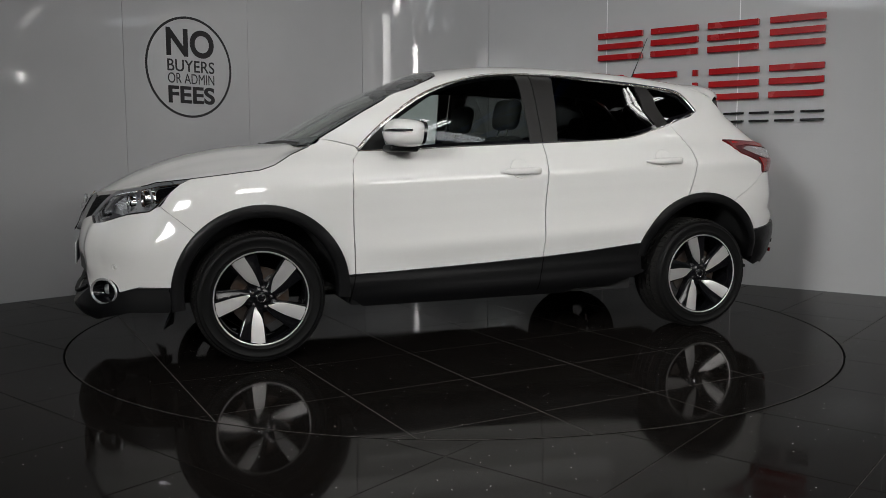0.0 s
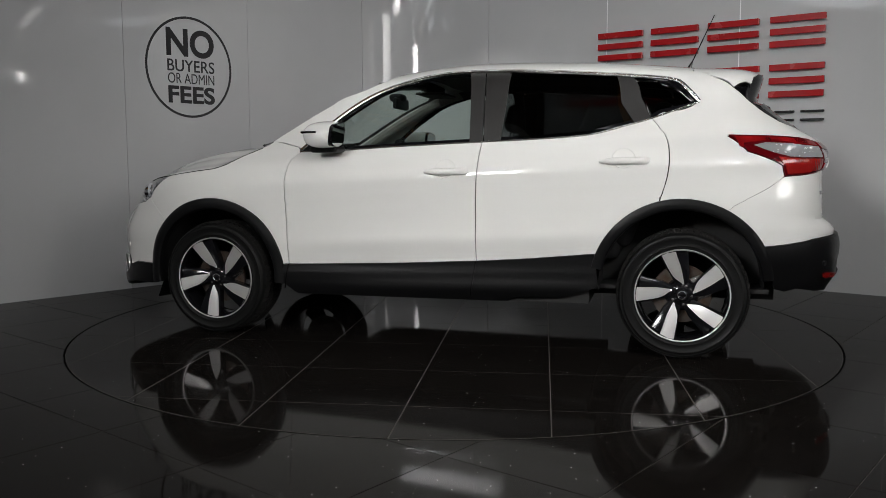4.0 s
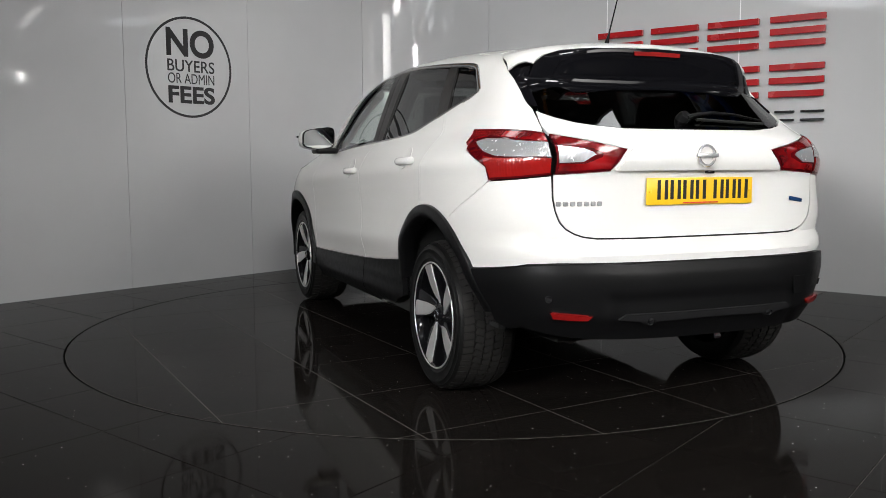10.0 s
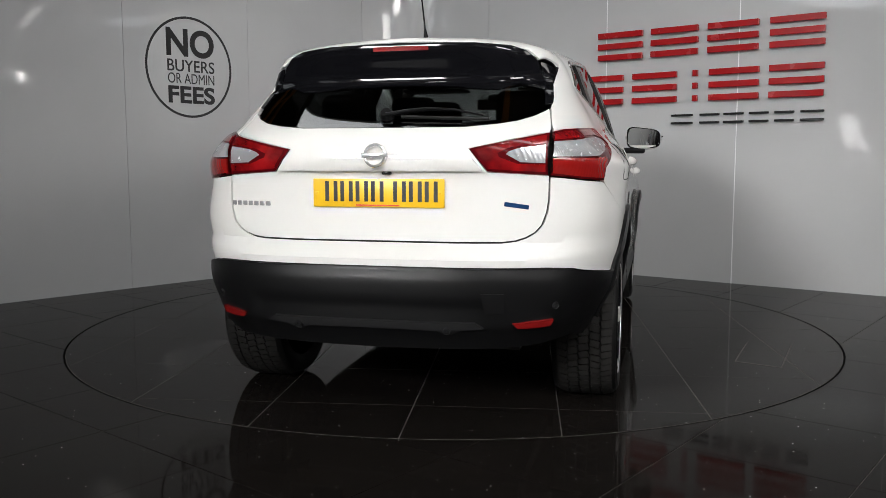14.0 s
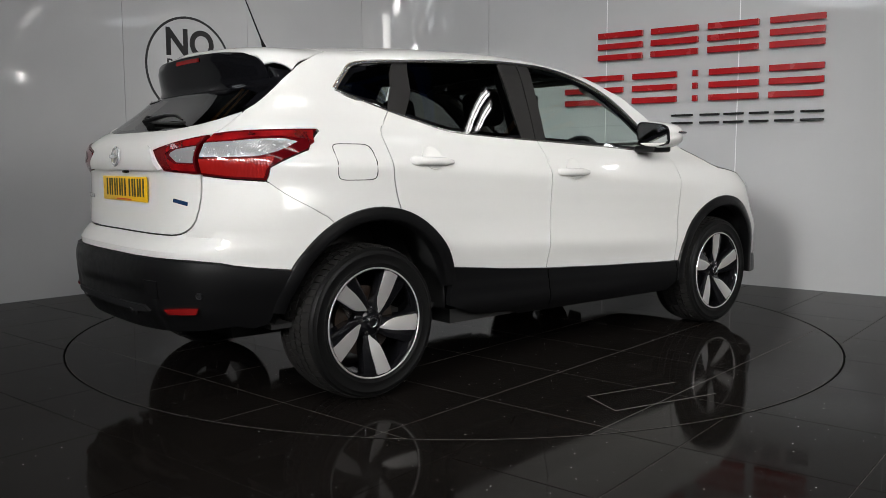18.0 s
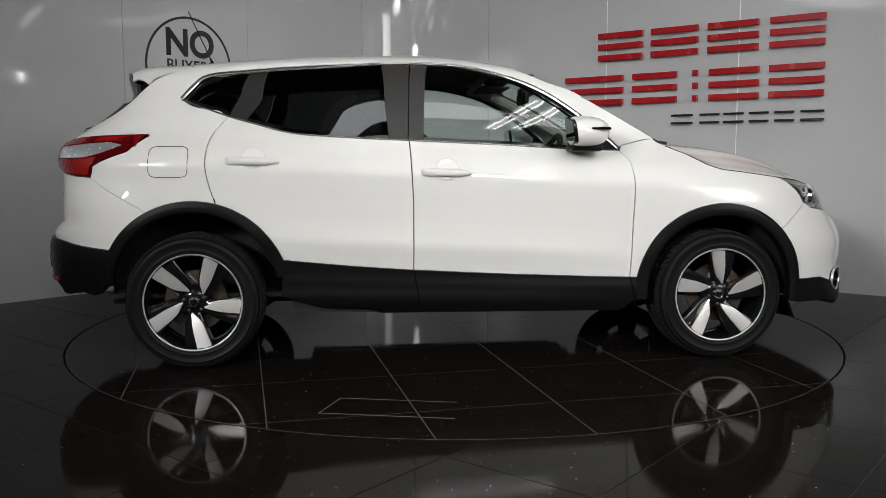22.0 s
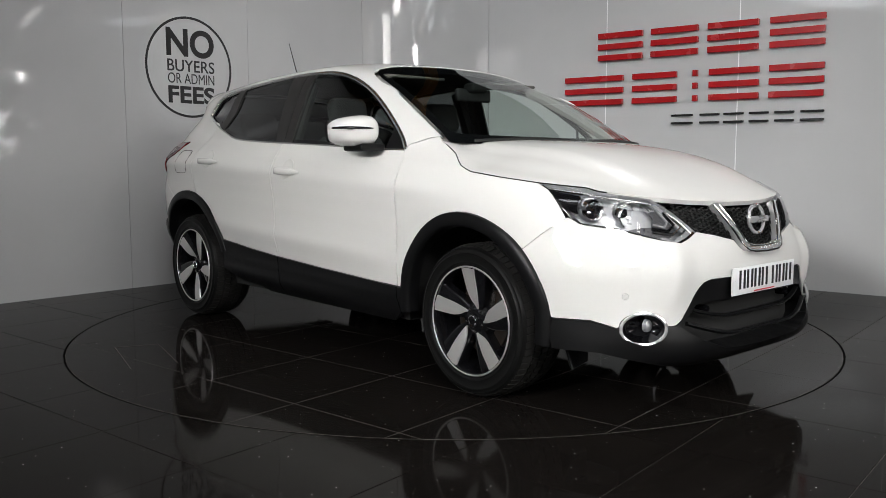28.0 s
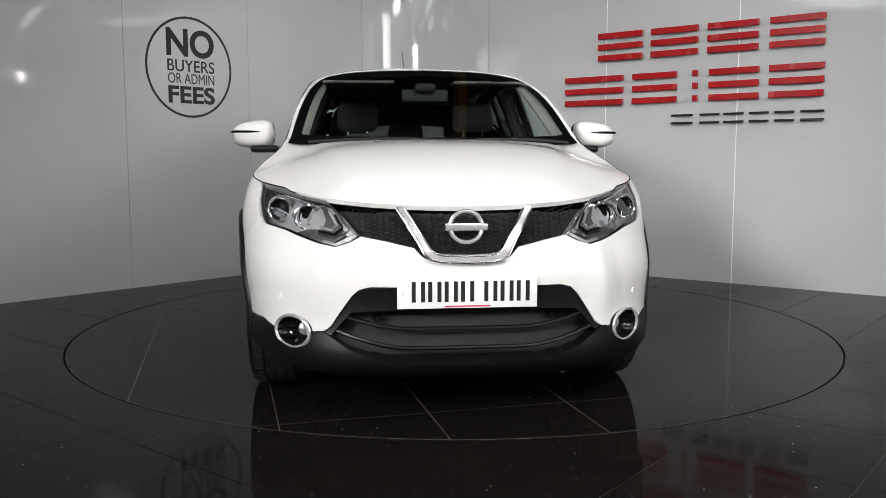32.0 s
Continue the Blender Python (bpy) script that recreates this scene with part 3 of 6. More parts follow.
def rear_at(y, z):
    n = tail_n(z)
    return Vector((XR + (tail_line(z) - XR) * (1 - min(abs(y) / max(width(-1.6, z), 1e-3), 1) ** n) ** (1 / n), y, z))


def to_v(s, z):
    if z <= 1.35:
        return z
    q = min((z - 1.08) / (roof_line(min(max(s, -1.72), 0.45)) - 1.08), 1)
    q0 = 0.27 / (roof_line(min(max(s, -1.72), 0.45)) - 1.08)
    return 1.35 + math.asin(q**7) - math.asin(q0**7)


def skin(s, v):
    """The body's surface over the unrolled plan s and height v."""
    z = v
    if v > 1.35:
        h = roof_line(min(max(s, -1.72), 0.45)) - 1.08
        al = min(v - 1.35 + math.asin((0.27 / h) ** 7), math.pi / 2)
        z = 1.08 + h * math.sin(al) ** (1 / 7)
    if s > XF:
        ph, n = min(max((SF - s) / KC, 0), math.pi / 2), nose_n(z)
        x = XF + (nose_line(z) - XF) * math.cos(ph) ** (2 / n)
        return Vector((x, width(x, z) * math.sin(ph) ** (2 / n), z))
    if s < XR:
        ph, n = min(max((s - SR) / KC, 0), math.pi / 2), tail_n(z)
        x = XR + (tail_line(z) - XR) * math.cos(ph) ** (2 / n)
        return Vector((x, width(x, z) * math.sin(ph) ** (2 / n), z))
    return Vector((s, width(s, z), z))


def D(x, z):
    """(s, v) of a place seen from the side."""
    s = x
    if x > XF:
        u = min(max((x - XF) / (nose_line(z) - XF), 0), 1)
        s = SF - KC * math.acos(u ** (nose_n(z) / 2))
    elif x < XR:
        u = min(max((x - XR) / (tail_line(z) - XR), 0), 1)
        s = SR + KC * math.acos(u ** (tail_n(z) / 2))
    return (s, to_v(s, z))


def F(y, z):
    """(s, v) of a place seen from the front."""
    n = nose_n(z)
    return (SF - KC * math.asin(min(y / width(1.8, z), 1) ** (n / 2)), z)


def B(y, z):
    """(s, v) of a place seen from behind."""
    s = SR + KC * math.asin(min(y / width(-1.8, z), 1) ** (tail_n(z) / 2))
    return (s, to_v(s, z))


def arc(cx, cz, r, a0, a1, n=24):
    """Side places along a wheel arch, as (s, v)."""
    return [D(cx + r * math.cos(radians(a0 + (a1 - a0) * k / n)), cz + r * math.sin(radians(a0 + (a1 - a0) * k / n))) for k in range(n + 1)]


def fill(poly, cu, cv, tilt=0.0):
    """A filled flat outline, cut into cells; tilt: fall of the long lines per metre."""
    poly = clean(poly, 1e-5)
    bm = bmesh.new()
    bm.faces.new([bm.verts.new((u, v, 0)) for u, v in poly])
    us, vs = [p[0] for p in poly], [p[1] for p in poly]
    ts = [v + tilt * u for u, v in poly]
    for lo, hi, c, no in ((min(us), max(us), cu, (1, 0, 0)), (min(ts), max(ts), cv, (tilt, 1, 0))):
        k = math.floor(lo / c) + 1
        while k * c < hi - 1e-6:
            bmesh.ops.bisect_plane(bm, geom=bm.verts[:] + bm.edges[:] + bm.faces[:], dist=1e-6, plane_co=(k * c, 0, 0) if no[0] == 1 else (0, k * c, 0), plane_no=no)
            k += 1
    return bm


def sheet(poly, place, off=0.0, lip=0.014, cu=0.05, cv=0.05, both=False, tilt=0.0):
    """A panel: an outline in plan, laid on a surface. both: mirrored over the car's middle into one piece."""
    bm = fill(poly, cu, cv, tilt)
    for v in bm.verts:
        v.co = place(v.co.x, v.co.y)
    bm.normal_update()
    mid = sum((v.co for v in bm.verts), Vector()) / len(bm.verts)
    out = sum((f.normal * f.calc_area() for f in bm.faces), Vector())
    if out.dot(mid - Vector((mid.x * 0.6, 0, 0.75))) < 0:
        bmesh.ops.reverse_faces(bm, faces=bm.faces[:])
    if both:
        for v in bm.verts:
            if abs(v.co.y) < 0.004:
                v.co.y = 0
        got = bmesh.ops.duplicate(bm, geom=bm.verts[:] + bm.edges[:] + bm.faces[:])["geom"]
        vs = [g for g in got if isinstance(g, bmesh.types.BMVert)]
        for v in vs:
            v.co.y = -v.co.y
        bmesh.ops.reverse_faces(bm, faces=[g for g in got if isinstance(g, bmesh.types.BMFace)])
        bmesh.ops.remove_doubles(bm, verts=bm.verts[:], dist=0.0008)
    bmesh.ops.dissolve_degenerate(bm, dist=1e-5, edges=bm.edges[:])
    bm.normal_update()
    if off:
        for v, n in [(v, v.normal.copy()) for v in bm.verts]:
            v.co += n * off
    if lip:
        rim = [e for e in bm.edges if len(e.link_faces) == 1]
        inn = {v: v.co - v.normal * lip for e in rim for v in e.verts}
        got = bmesh.ops.extrude_edge_only(bm, edges=rim)["geom"]
        new_v = [g for g in got if isinstance(g, bmesh.types.BMVert)]
        for v in new_v:
            near = min((e.other_vert(v) for e in v.link_edges if e.other_vert(v) in inn), key=lambda o: (o.co - v.co).length)
            v.co = inn[near]
        bm.normal_update()
    return bm


def mirrored(bm):
    c = bm.copy()
    for v in c.verts:
        v.co.y = -v.co.y
    bmesh.ops.reverse_faces(c, faces=c.faces[:])
    return c


def pair(name, bm, mat, parent, label="", angle=38, label_r=""):
    """The same part on the car's left and right."""
    other = mirrored(bm)
    return part(name, bm, mat, parent, label, angle=angle), part(name, other, mat, parent, label_r or label, angle=angle)


def ribbon(path, place, w, h, closed=False, off=0.0):
    """A raised strip along a path on a surface; w wide, h proud."""
    pts = []
    for i, (u, v) in enumerate(path):
        p = place(u, v)
        e = 0.004
        n = (place(u + e, v) - place(u - e, v)).cross(place(u, v + e) - place(u, v - e))
        n = n.normalized() if n.length > 0 else Vector((0, 1, 0))
        pts.append((p, n))
    mid = sum((p for p, n in pts), Vector()) / len(pts)
    if sum(n.dot(Vector((0, mid.y, 0)) + (p - mid) * 0.01) for p, n in pts) < 0:
        pts = [(p, -n) for p, n in pts]
    bm, rows, k = bmesh.new(), [], len(pts)
    for i, (p, n) in enumerate(pts):
        a, b = pts[(i - 1) % k if closed else max(i - 1, 0)][0], pts[(i + 1) % k if closed else min(i + 1, k - 1)][0]
        side = (b - a).cross(n).normalized() * w / 2
        p = p + n * off
        rows.append([bm.verts.new(q) for q in (p - side - n * 0.004, p - side * 0.9 + n * h * 0.6, p - side * 0.45 + n * h, p + side * 0.45 + n * h, p + side * 0.9 + n * h * 0.6, p + side - n * 0.004)])
    for i in range(k if closed else k - 1):
        a, b = rows[i], rows[(i + 1) % k]
        for j in range(5):
            bm.faces.new((a[j], b[j], b[j + 1], a[j + 1]))
    if not closed:
        bm.faces.new(rows[0]), bm.faces.new(rows[-1][::-1])
    bmesh.ops.recalc_face_normals(bm, faces=bm.faces[:])
    return bm


def finer(pts, step=0.03):
    """More points along an outline."""
    out = []
    for (a, b), (c, d) in zip(pts, pts[1:]):
        n = max(1, int(math.hypot(c - a, d - b) / step))
        out += [(a + (c - a) * k / n, b + (d - b) * k / n) for k in range(n)]
    return out + [pts[-1]]


def rounder(pts, per=5, closed=False):
    """A smooth line through a few points."""
    out, n = [], len(pts)
    rng = range(n if closed else n - 1)
    for i in rng:
        g = lambda k: Vector(pts[k % n] if closed else pts[min(max(k, 0), n - 1)])
        p0, p1, p2, p3 = g(i - 1), g(i), g(i + 1), g(i + 2)
        for k in range(per):
            t = k / per
            q = 0.5 * (2 * p1 + (p2 - p0) * t + (2 * p0 - 5 * p1 + 4 * p2 - p3) * t * t + (3 * p1 - p0 - 3 * p2 + p3) * t**3)
            out.append(tuple(q))
    if not closed:
        out.append(tuple(pts[-1]))
    return out


# wheel arches: centre, outer and inner radius of the cladding
ARCH_F, ARCH_R = (1.314, 0.363, 0.442, 0.378), (-1.312, 0.368, 0.460, 0.402)

# the bonnet's edge, seen from the side and front
EDGE = [F(0, 0.846), F(0.10, 0.847), F(0.20, 0.849), F(0.38, 0.858), F(0.50, 0.870), F(0.57, 0.880), F(0.66, 0.898), D(1.80, 0.912), D(1.65, 0.930), D(1.48, 0.952), D(1.32, 0.972), D(1.24, 0.998), D(1.15, 1.050), D(1.02, 1.105)]
EDGE = finer(EDGE, 0.03)
EDGE3 = [skin(s, v) for s, v in EDGE]
edge_pairs = sorted({round(p.x, 3): p for p in EDGE3}.items())
edge_y = curve(*[(x, p.y) for x, p in edge_pairs])
edge_z = curve(*[(x, p.z) for x, p in edge_pairs])
crown = curve((0.95, 1.135), (1.17, 1.118), (1.40, 1.098), (1.60, 1.062), (1.75, 1.018), (1.88, 0.965), (1.98, 0.915), (2.05, 0.875), (2.10, 0.846))


def bonnet_at(x, y):
    ye, ze = max(edge_y(x), 0.02), edge_z(x)
    v = min(abs(y) / ye, 1)
    fade = smooth_step(2.08, 1.75, x)
    yc = 0.60 - 0.20 * (x - 1.1)
    bulge = 0.015 * fade * (smooth_step(yc + 0.045, yc - 0.035, abs(y)) - 1) * smooth_step(1.0, 0.86, v)
    return Vector((x, y, ze + max(crown(x) - ze, 0) * (1 - v**3) + bulge))


ws_line = curve((1.08, 1.225), (1.10, 1.19), (1.20, 1.01), (1.30, 0.83), (1.40, 0.632), (1.50, 0.390), (1.55, 0.270))


def screen_at(y, z):
    return Vector((ws_line(z) - (0.14 + 0.065 * smooth_step(1.32, 1.50, z)) * (abs(y) / 0.75) ** 2.3, y, z))


def roof_at(x, y):
    lo, hi = 1.25, roof_line(x)
    for _ in range(26):
        m = (lo + hi) / 2
        lo, hi = (m, hi) if half(x, m) > abs(y) else (lo, m)
    return Vector((x, y, lo))


def pillar_front(z):
    """Where the side meets the windscreen."""
    x = 0.8
    for _ in range(8):
        x = screen_at(half(x, z), z).x
    return x


ROOF_Y = 0.545


def header_x(y):
    """Where the roof meets the windscreen."""
    lo, hi = 0.1, 0.6
    for _ in range(30):
        m = (lo + hi) / 2
        lo, hi = (m, hi) if screen_at(y, roof_at(m, y).z).x > m else (lo, m)
    return lo


def seam_z(x):
    return roof_at(x, ROOF_Y).z


def glass_at(s, v):
    """Side glass: one even bow from the belt to the roof."""
    p = skin(s, v)
    if not 1.06 < p.z < 1.52 or s < XR:
        return p
    top = min(1.45, roof_line(p.x) - 0.10)
    mid, step = (top + 1.11) / 2, (top - 1.11) / 2
    a, b, c = (width(p.x, z) for z in (1.11, mid, top))
    u = (p.z - mid) / step
    p.y = b + (c - a) / 2 * u + ((a + c) / 2 - b) * u * u
    return p


# window openings, seen from the side
BELT = [(0.800, 1.068), (0.521, 1.077), (0.213, 1.095), (-0.265, 1.117), (-0.557, 1.130), (-0.834, 1.151), (-1.017, 1.197), (-1.155, 1.236), (-1.385, 1.318)]
TOPLINE = [(-1.385, 1.322), (-1.330, 1.385), (-1.255, 1.440), (-1.045, 1.465), (-0.824, 1.483), (-0.572, 1.498), (-0.336, 1.508), (-0.037, 1.502), (0.183, 1.461), (0.372, 1.393), (0.531, 1.300), (0.690, 1.178), (0.795, 1.078)]
DOOR_F = [(0.797, 1.066), (0.838, 1.020), (0.851, 0.941), (0.853, 0.819), (0.850, 0.666), (0.842, 0.434)]
DOOR_M = [(-0.266, 1.115), (-0.258, 0.95), (-0.250, 0.80), (-0.250, 0.482)]
DOOR_R = [(-1.150, 1.236), (-1.222, 1.143), (-1.243, 1.050), (-1.236, 0.938), (-1.200, 0.812)]
SILL = [(0.872, 0.430), (0.675, 0.438), (0.213, 0.456), (-0.248, 0.480), (-0.556, 0.504), (-0.880, 0.537)]


def shift(pts, dx=0.0, dz=0.0):
    return [(x + dx, z + dz) for x, z in pts]


def wheel_thing(car, x, side, turn, steer=0.0):
    """A tyre on a five-spoke wheel."""
    y = side * 0.852
    hub = new("wheel")
    hub.parent = car
    hub.matrix_basis = Matrix.Translation((x, y, 0.333)) @ pose(0, 0, 0, 0, 0, steer) @ (Matrix.Rotation(math.pi, 4, "Z") if side < 0 else Matrix.Identity(4)) @ Matrix.Rotation(-radians(turn), 4, "Y")
    return hub


def wheel_parts():
    """Meshes of one wheel; y points out of the car, the wheel's face near y = 0."""
    made = []
    R = 0.333
    tread = [(0.234, 0.004), (0.243, 0.0105), (0.247, 0.0105), (0.249, 0.0125), (0.256, 0.0145), (0.259, 0.0130), (0.272, 0.0150), (0.288, 0.0160), (0.291, 0.0178), (0.2945, 0.0178), (0.297, 0.0150), (0.308, 0.010), (0.311, 0.0105), (0.3135, 0.0075), (0.320, -0.004)]
    tread += [(R - 0.009, -0.018), (R - 0.008, -0.030), (R - 0.008, -0.214), (R - 0.010, -0.226), (0.31, -0.248), (0.27, -0.250), (0.236, -0.240)]
    made.append(("tyre", lathe(tread, 72), RUBBER, "black road tyre with a blocked tread"))
    bm = bmesh.new()
    count = 64
    step = 2 * math.pi * R / count
    for row, (y0, y1, skew, drop) in enumerate(((-0.045, -0.003, 9, 0.0045), (-0.090, -0.052, -14, 0), (-0.134, -0.096, 12, 0), (-0.178, -0.140, 14, 0), (-0.226, -0.184, -9, 0.0045))):
        for k in range(count):
            a = 2 * math.pi * (k + 0.5 * (row % 2)) / count
            m = Matrix.Rotation(-a, 4, "Y") @ pose(R, (y0 + y1) / 2, 0, skew, 0, 0)
            h, w = step * (0.43 if drop == 0 else 0.40), (y1 - y0) / 2
            v = box(bm, -0.012, 0.0, -w, w, -h, h)
            for q in v:
                # the shoulder rows fall away to the sidewall
                if drop and q.co.x > -0.001 and (q.co.y > 0) == (row == 0):
                    q.co.x -= drop * 2.2
            bmesh.ops.transform(bm, matrix=m, verts=v)
    made.append(("tread", bm, TREAD, "rows of tread blocks"))
    made.append(("rim", lathe([(0.238, 0.003), (0.2385, 0.010), (0.234, 0.013), (0.228, 0.010), (0.224, 0.0), (0.220, -0.02), (0.214, -0.10), (0.228, -0.19), (0.240, -0.20)], 64), ALLOY_BLACK, "gloss black wheel barrel"))
    made.append(("rim_lip", lathe([(0.2390, 0.0105), (0.2370, 0.0150), (0.2325, 0.0140), (0.2300, 0.009)], 64), ALLOY, "bright machined rim lip"))
    made.append(("brake_disc", lathe([(0.06, -0.072), (0.15, -0.072), (0.15, -0.09), (0.06, -0.09)], 48), DISC_STEEL, "steel brake disc"))
    bm = bmesh.new()
    box(bm, 0.05, 0.145, -0.115, -0.055, -0.06, 0.06)
    bmesh.ops.bevel(bm, geom=bm.edges[:], offset=0.012, segments=2, affect="EDGES")
    made.append(("caliper", bm, SATIN, "cast metal brake caliper"))
    made.append(("hub_plate", lathe([(0.0005, -0.016), (0.03, -0.016), (0.045, -0.02), (0.07, -0.03), (0.085, -0.055), (0.085, -0.09), (0.0005, -0.09)], 40), ALLOY_BLACK, ""))
    made.append(("hub_cap", lathe([(0.0005, -0.004), (0.026, -0.006), (0.031, -0.010), (0.0315, -0.02)], 32), GLOSS_BLACK, "round hub cap"))
    made.append(("hub_ring", lathe([(0.017, -0.0055), (0.0195, -0.0025), (0.023, -0.003), (0.0245, -0.007)], 32), CHROME, ""))
    for k in range(5):
        a = 2 * math.pi * k / 5 + 0.5
        made.append(("wheel_nut", lathe([(0.0005, -0.016), (0.008, -0.017), (0.0095, -0.03)], 6, m=Matrix.Translation((0.05 * math.cos(a), 0, 0.05 * math.sin(a)))), SATIN, ""))
    for k in range(5):
        a = 2 * math.pi * k / 5
        rot = Matrix.Rotation(-a, 4, "Y")

        def out(r, ang, y):
            return Vector((0.957 * r * math.cos(radians(ang)), y, 0.957 * r * math.sin(radians(ang))))

        # dark spoke under the bright blade
        bm = bmesh.new()
        rows = []
        for r, w0, w1, yy in ((0.035, -38, 38, -0.024), (0.07, -28, 30, -0.024), (0.12, -26, 22, -0.0145), (0.17, -26, 15, -0.006), (0.21, -26, 12, -0.001), (0.236, -26, 11, 0.001)):
            rows.append([bm.verts.new(rot @ out(r, ang, q)) for ang, q in ((w0, yy - 0.05), (w0, yy - 0.006), (w0 * 0.8, yy), (w1 * 0.8, yy), (w1, yy - 0.006), (w1, yy - 0.05))])
        for p, q in zip(rows, rows[1:]):
            for j in range(5):
                bm.faces.new((p[j], q[j], q[j + 1], p[j + 1]))
        bmesh.ops.recalc_face_normals(bm, faces=bm.faces[:])
        made.append(("spoke", bm, ALLOY_BLACK, "gloss black spoke"))
        # bright blade, wide at the rim and narrow at the hub
        bm, rows = bmesh.new(), []
        for r, w0, w1, yy in ((0.058, 6, 13, -0.0205), (0.066, 0, 12, -0.0195), (0.077, -9, 10, -0.017), (0.092, -17, 7, -0.0135), (0.118, -22, 4, -0.0095), (0.15, -23, 1, -0.004), (0.185, -23, -2, 0.0005), (0.215, -23, -4, 0.004), (0.240, -23, -5, 0.0075)):
            lo, hi = w0, w1
            rows.append([bm.verts.new(rot @ out(r, ang, q)) for ang, q in ((lo - 0.6, yy - 0.005), (lo, yy + 0.002), (lo + (hi - lo) * 0.35, yy + 0.0035), (hi - 0.5, yy + 0.001), (hi, yy - 0.005))])
        for p, q in zip(rows, rows[1:]):
            for j in range(4):
                bm.faces.new((p[j], q[j], q[j + 1], p[j + 1]))
        bm.faces.new(rows[0]), bm.faces.new(rows[-1][::-1])
        bmesh.ops.recalc_face_normals(bm, faces=bm.faces[:])
        made.append(("spoke_face", bm, ALLOY, "bright machined spoke face"))
    return made


def build_wheels(car):
    first = None
    for x, side, turn in ((1.323, 1, 146), (-1.323, 1, 158), (1.323, -1, 100), (-1.323, -1, 56)):
        hub = wheel_thing(car, x, side, turn)
        if first is None:
            first = [(n, mesh_of(bm, n, mat, angle=40), lab) for n, bm, mat, lab in wheel_parts()]
        for n, me, lab in first:
            ob = new(n, me)
            ob.parent = hub
            if lab:
                tagged(ob, lab, kind="stuff" if n == "tread" else "")


def ring_at(centre, normal, rx, rz, r, n=40):
    """A torus round a place, facing along normal."""
    q = Vector(normal).to_track_quat("Z", "Y").to_matrix().to_4x4()
    m = Matrix.Translation(centre) @ q
    bm = bmesh.new()
    rings = []
    for k in range(n):
        a = 2 * math.pi * k / n
        c = Vector((rx * math.cos(a), rz * math.sin(a), 0))
        d = c.normalized()
        rings.append([bm.verts.new(m @ (c + d * r * math.cos(b) + Vector((0, 0, r * math.sin(b))))) for b in [2 * math.pi * j / 8 for j in range(8)]])
    for k in range(n):
        a, b = rings[k], rings[(k + 1) % n]
        for j in range(8):
            bm.faces.new((a[j], b[j], b[(j + 1) % 8], a[(j + 1) % 8]))
    bmesh.ops.recalc_face_normals(bm, faces=bm.faces[:])
    return bm


def disc_at(centre, normal, r, profile, n=32):
    """A turned piece facing along normal; profile of (radius, out) pairs."""
    q = Vector(normal).to_track_quat("Y", "Z").to_matrix().to_4x4()
    return lathe([(a * r, b) for a, b in profile], n, m=Matrix.Translation(centre) @ q)


def skin_normal(s, v):
    e = 0.004
    n = (skin(s + e, v) - skin(s - e, v)).cross(skin(s, v + e) - skin(s, v - e)).normalized()
    p = skin(s, v)
    return n if n.dot(Vector((p.x * 0.3, p.y, 0))) > 0 else -n


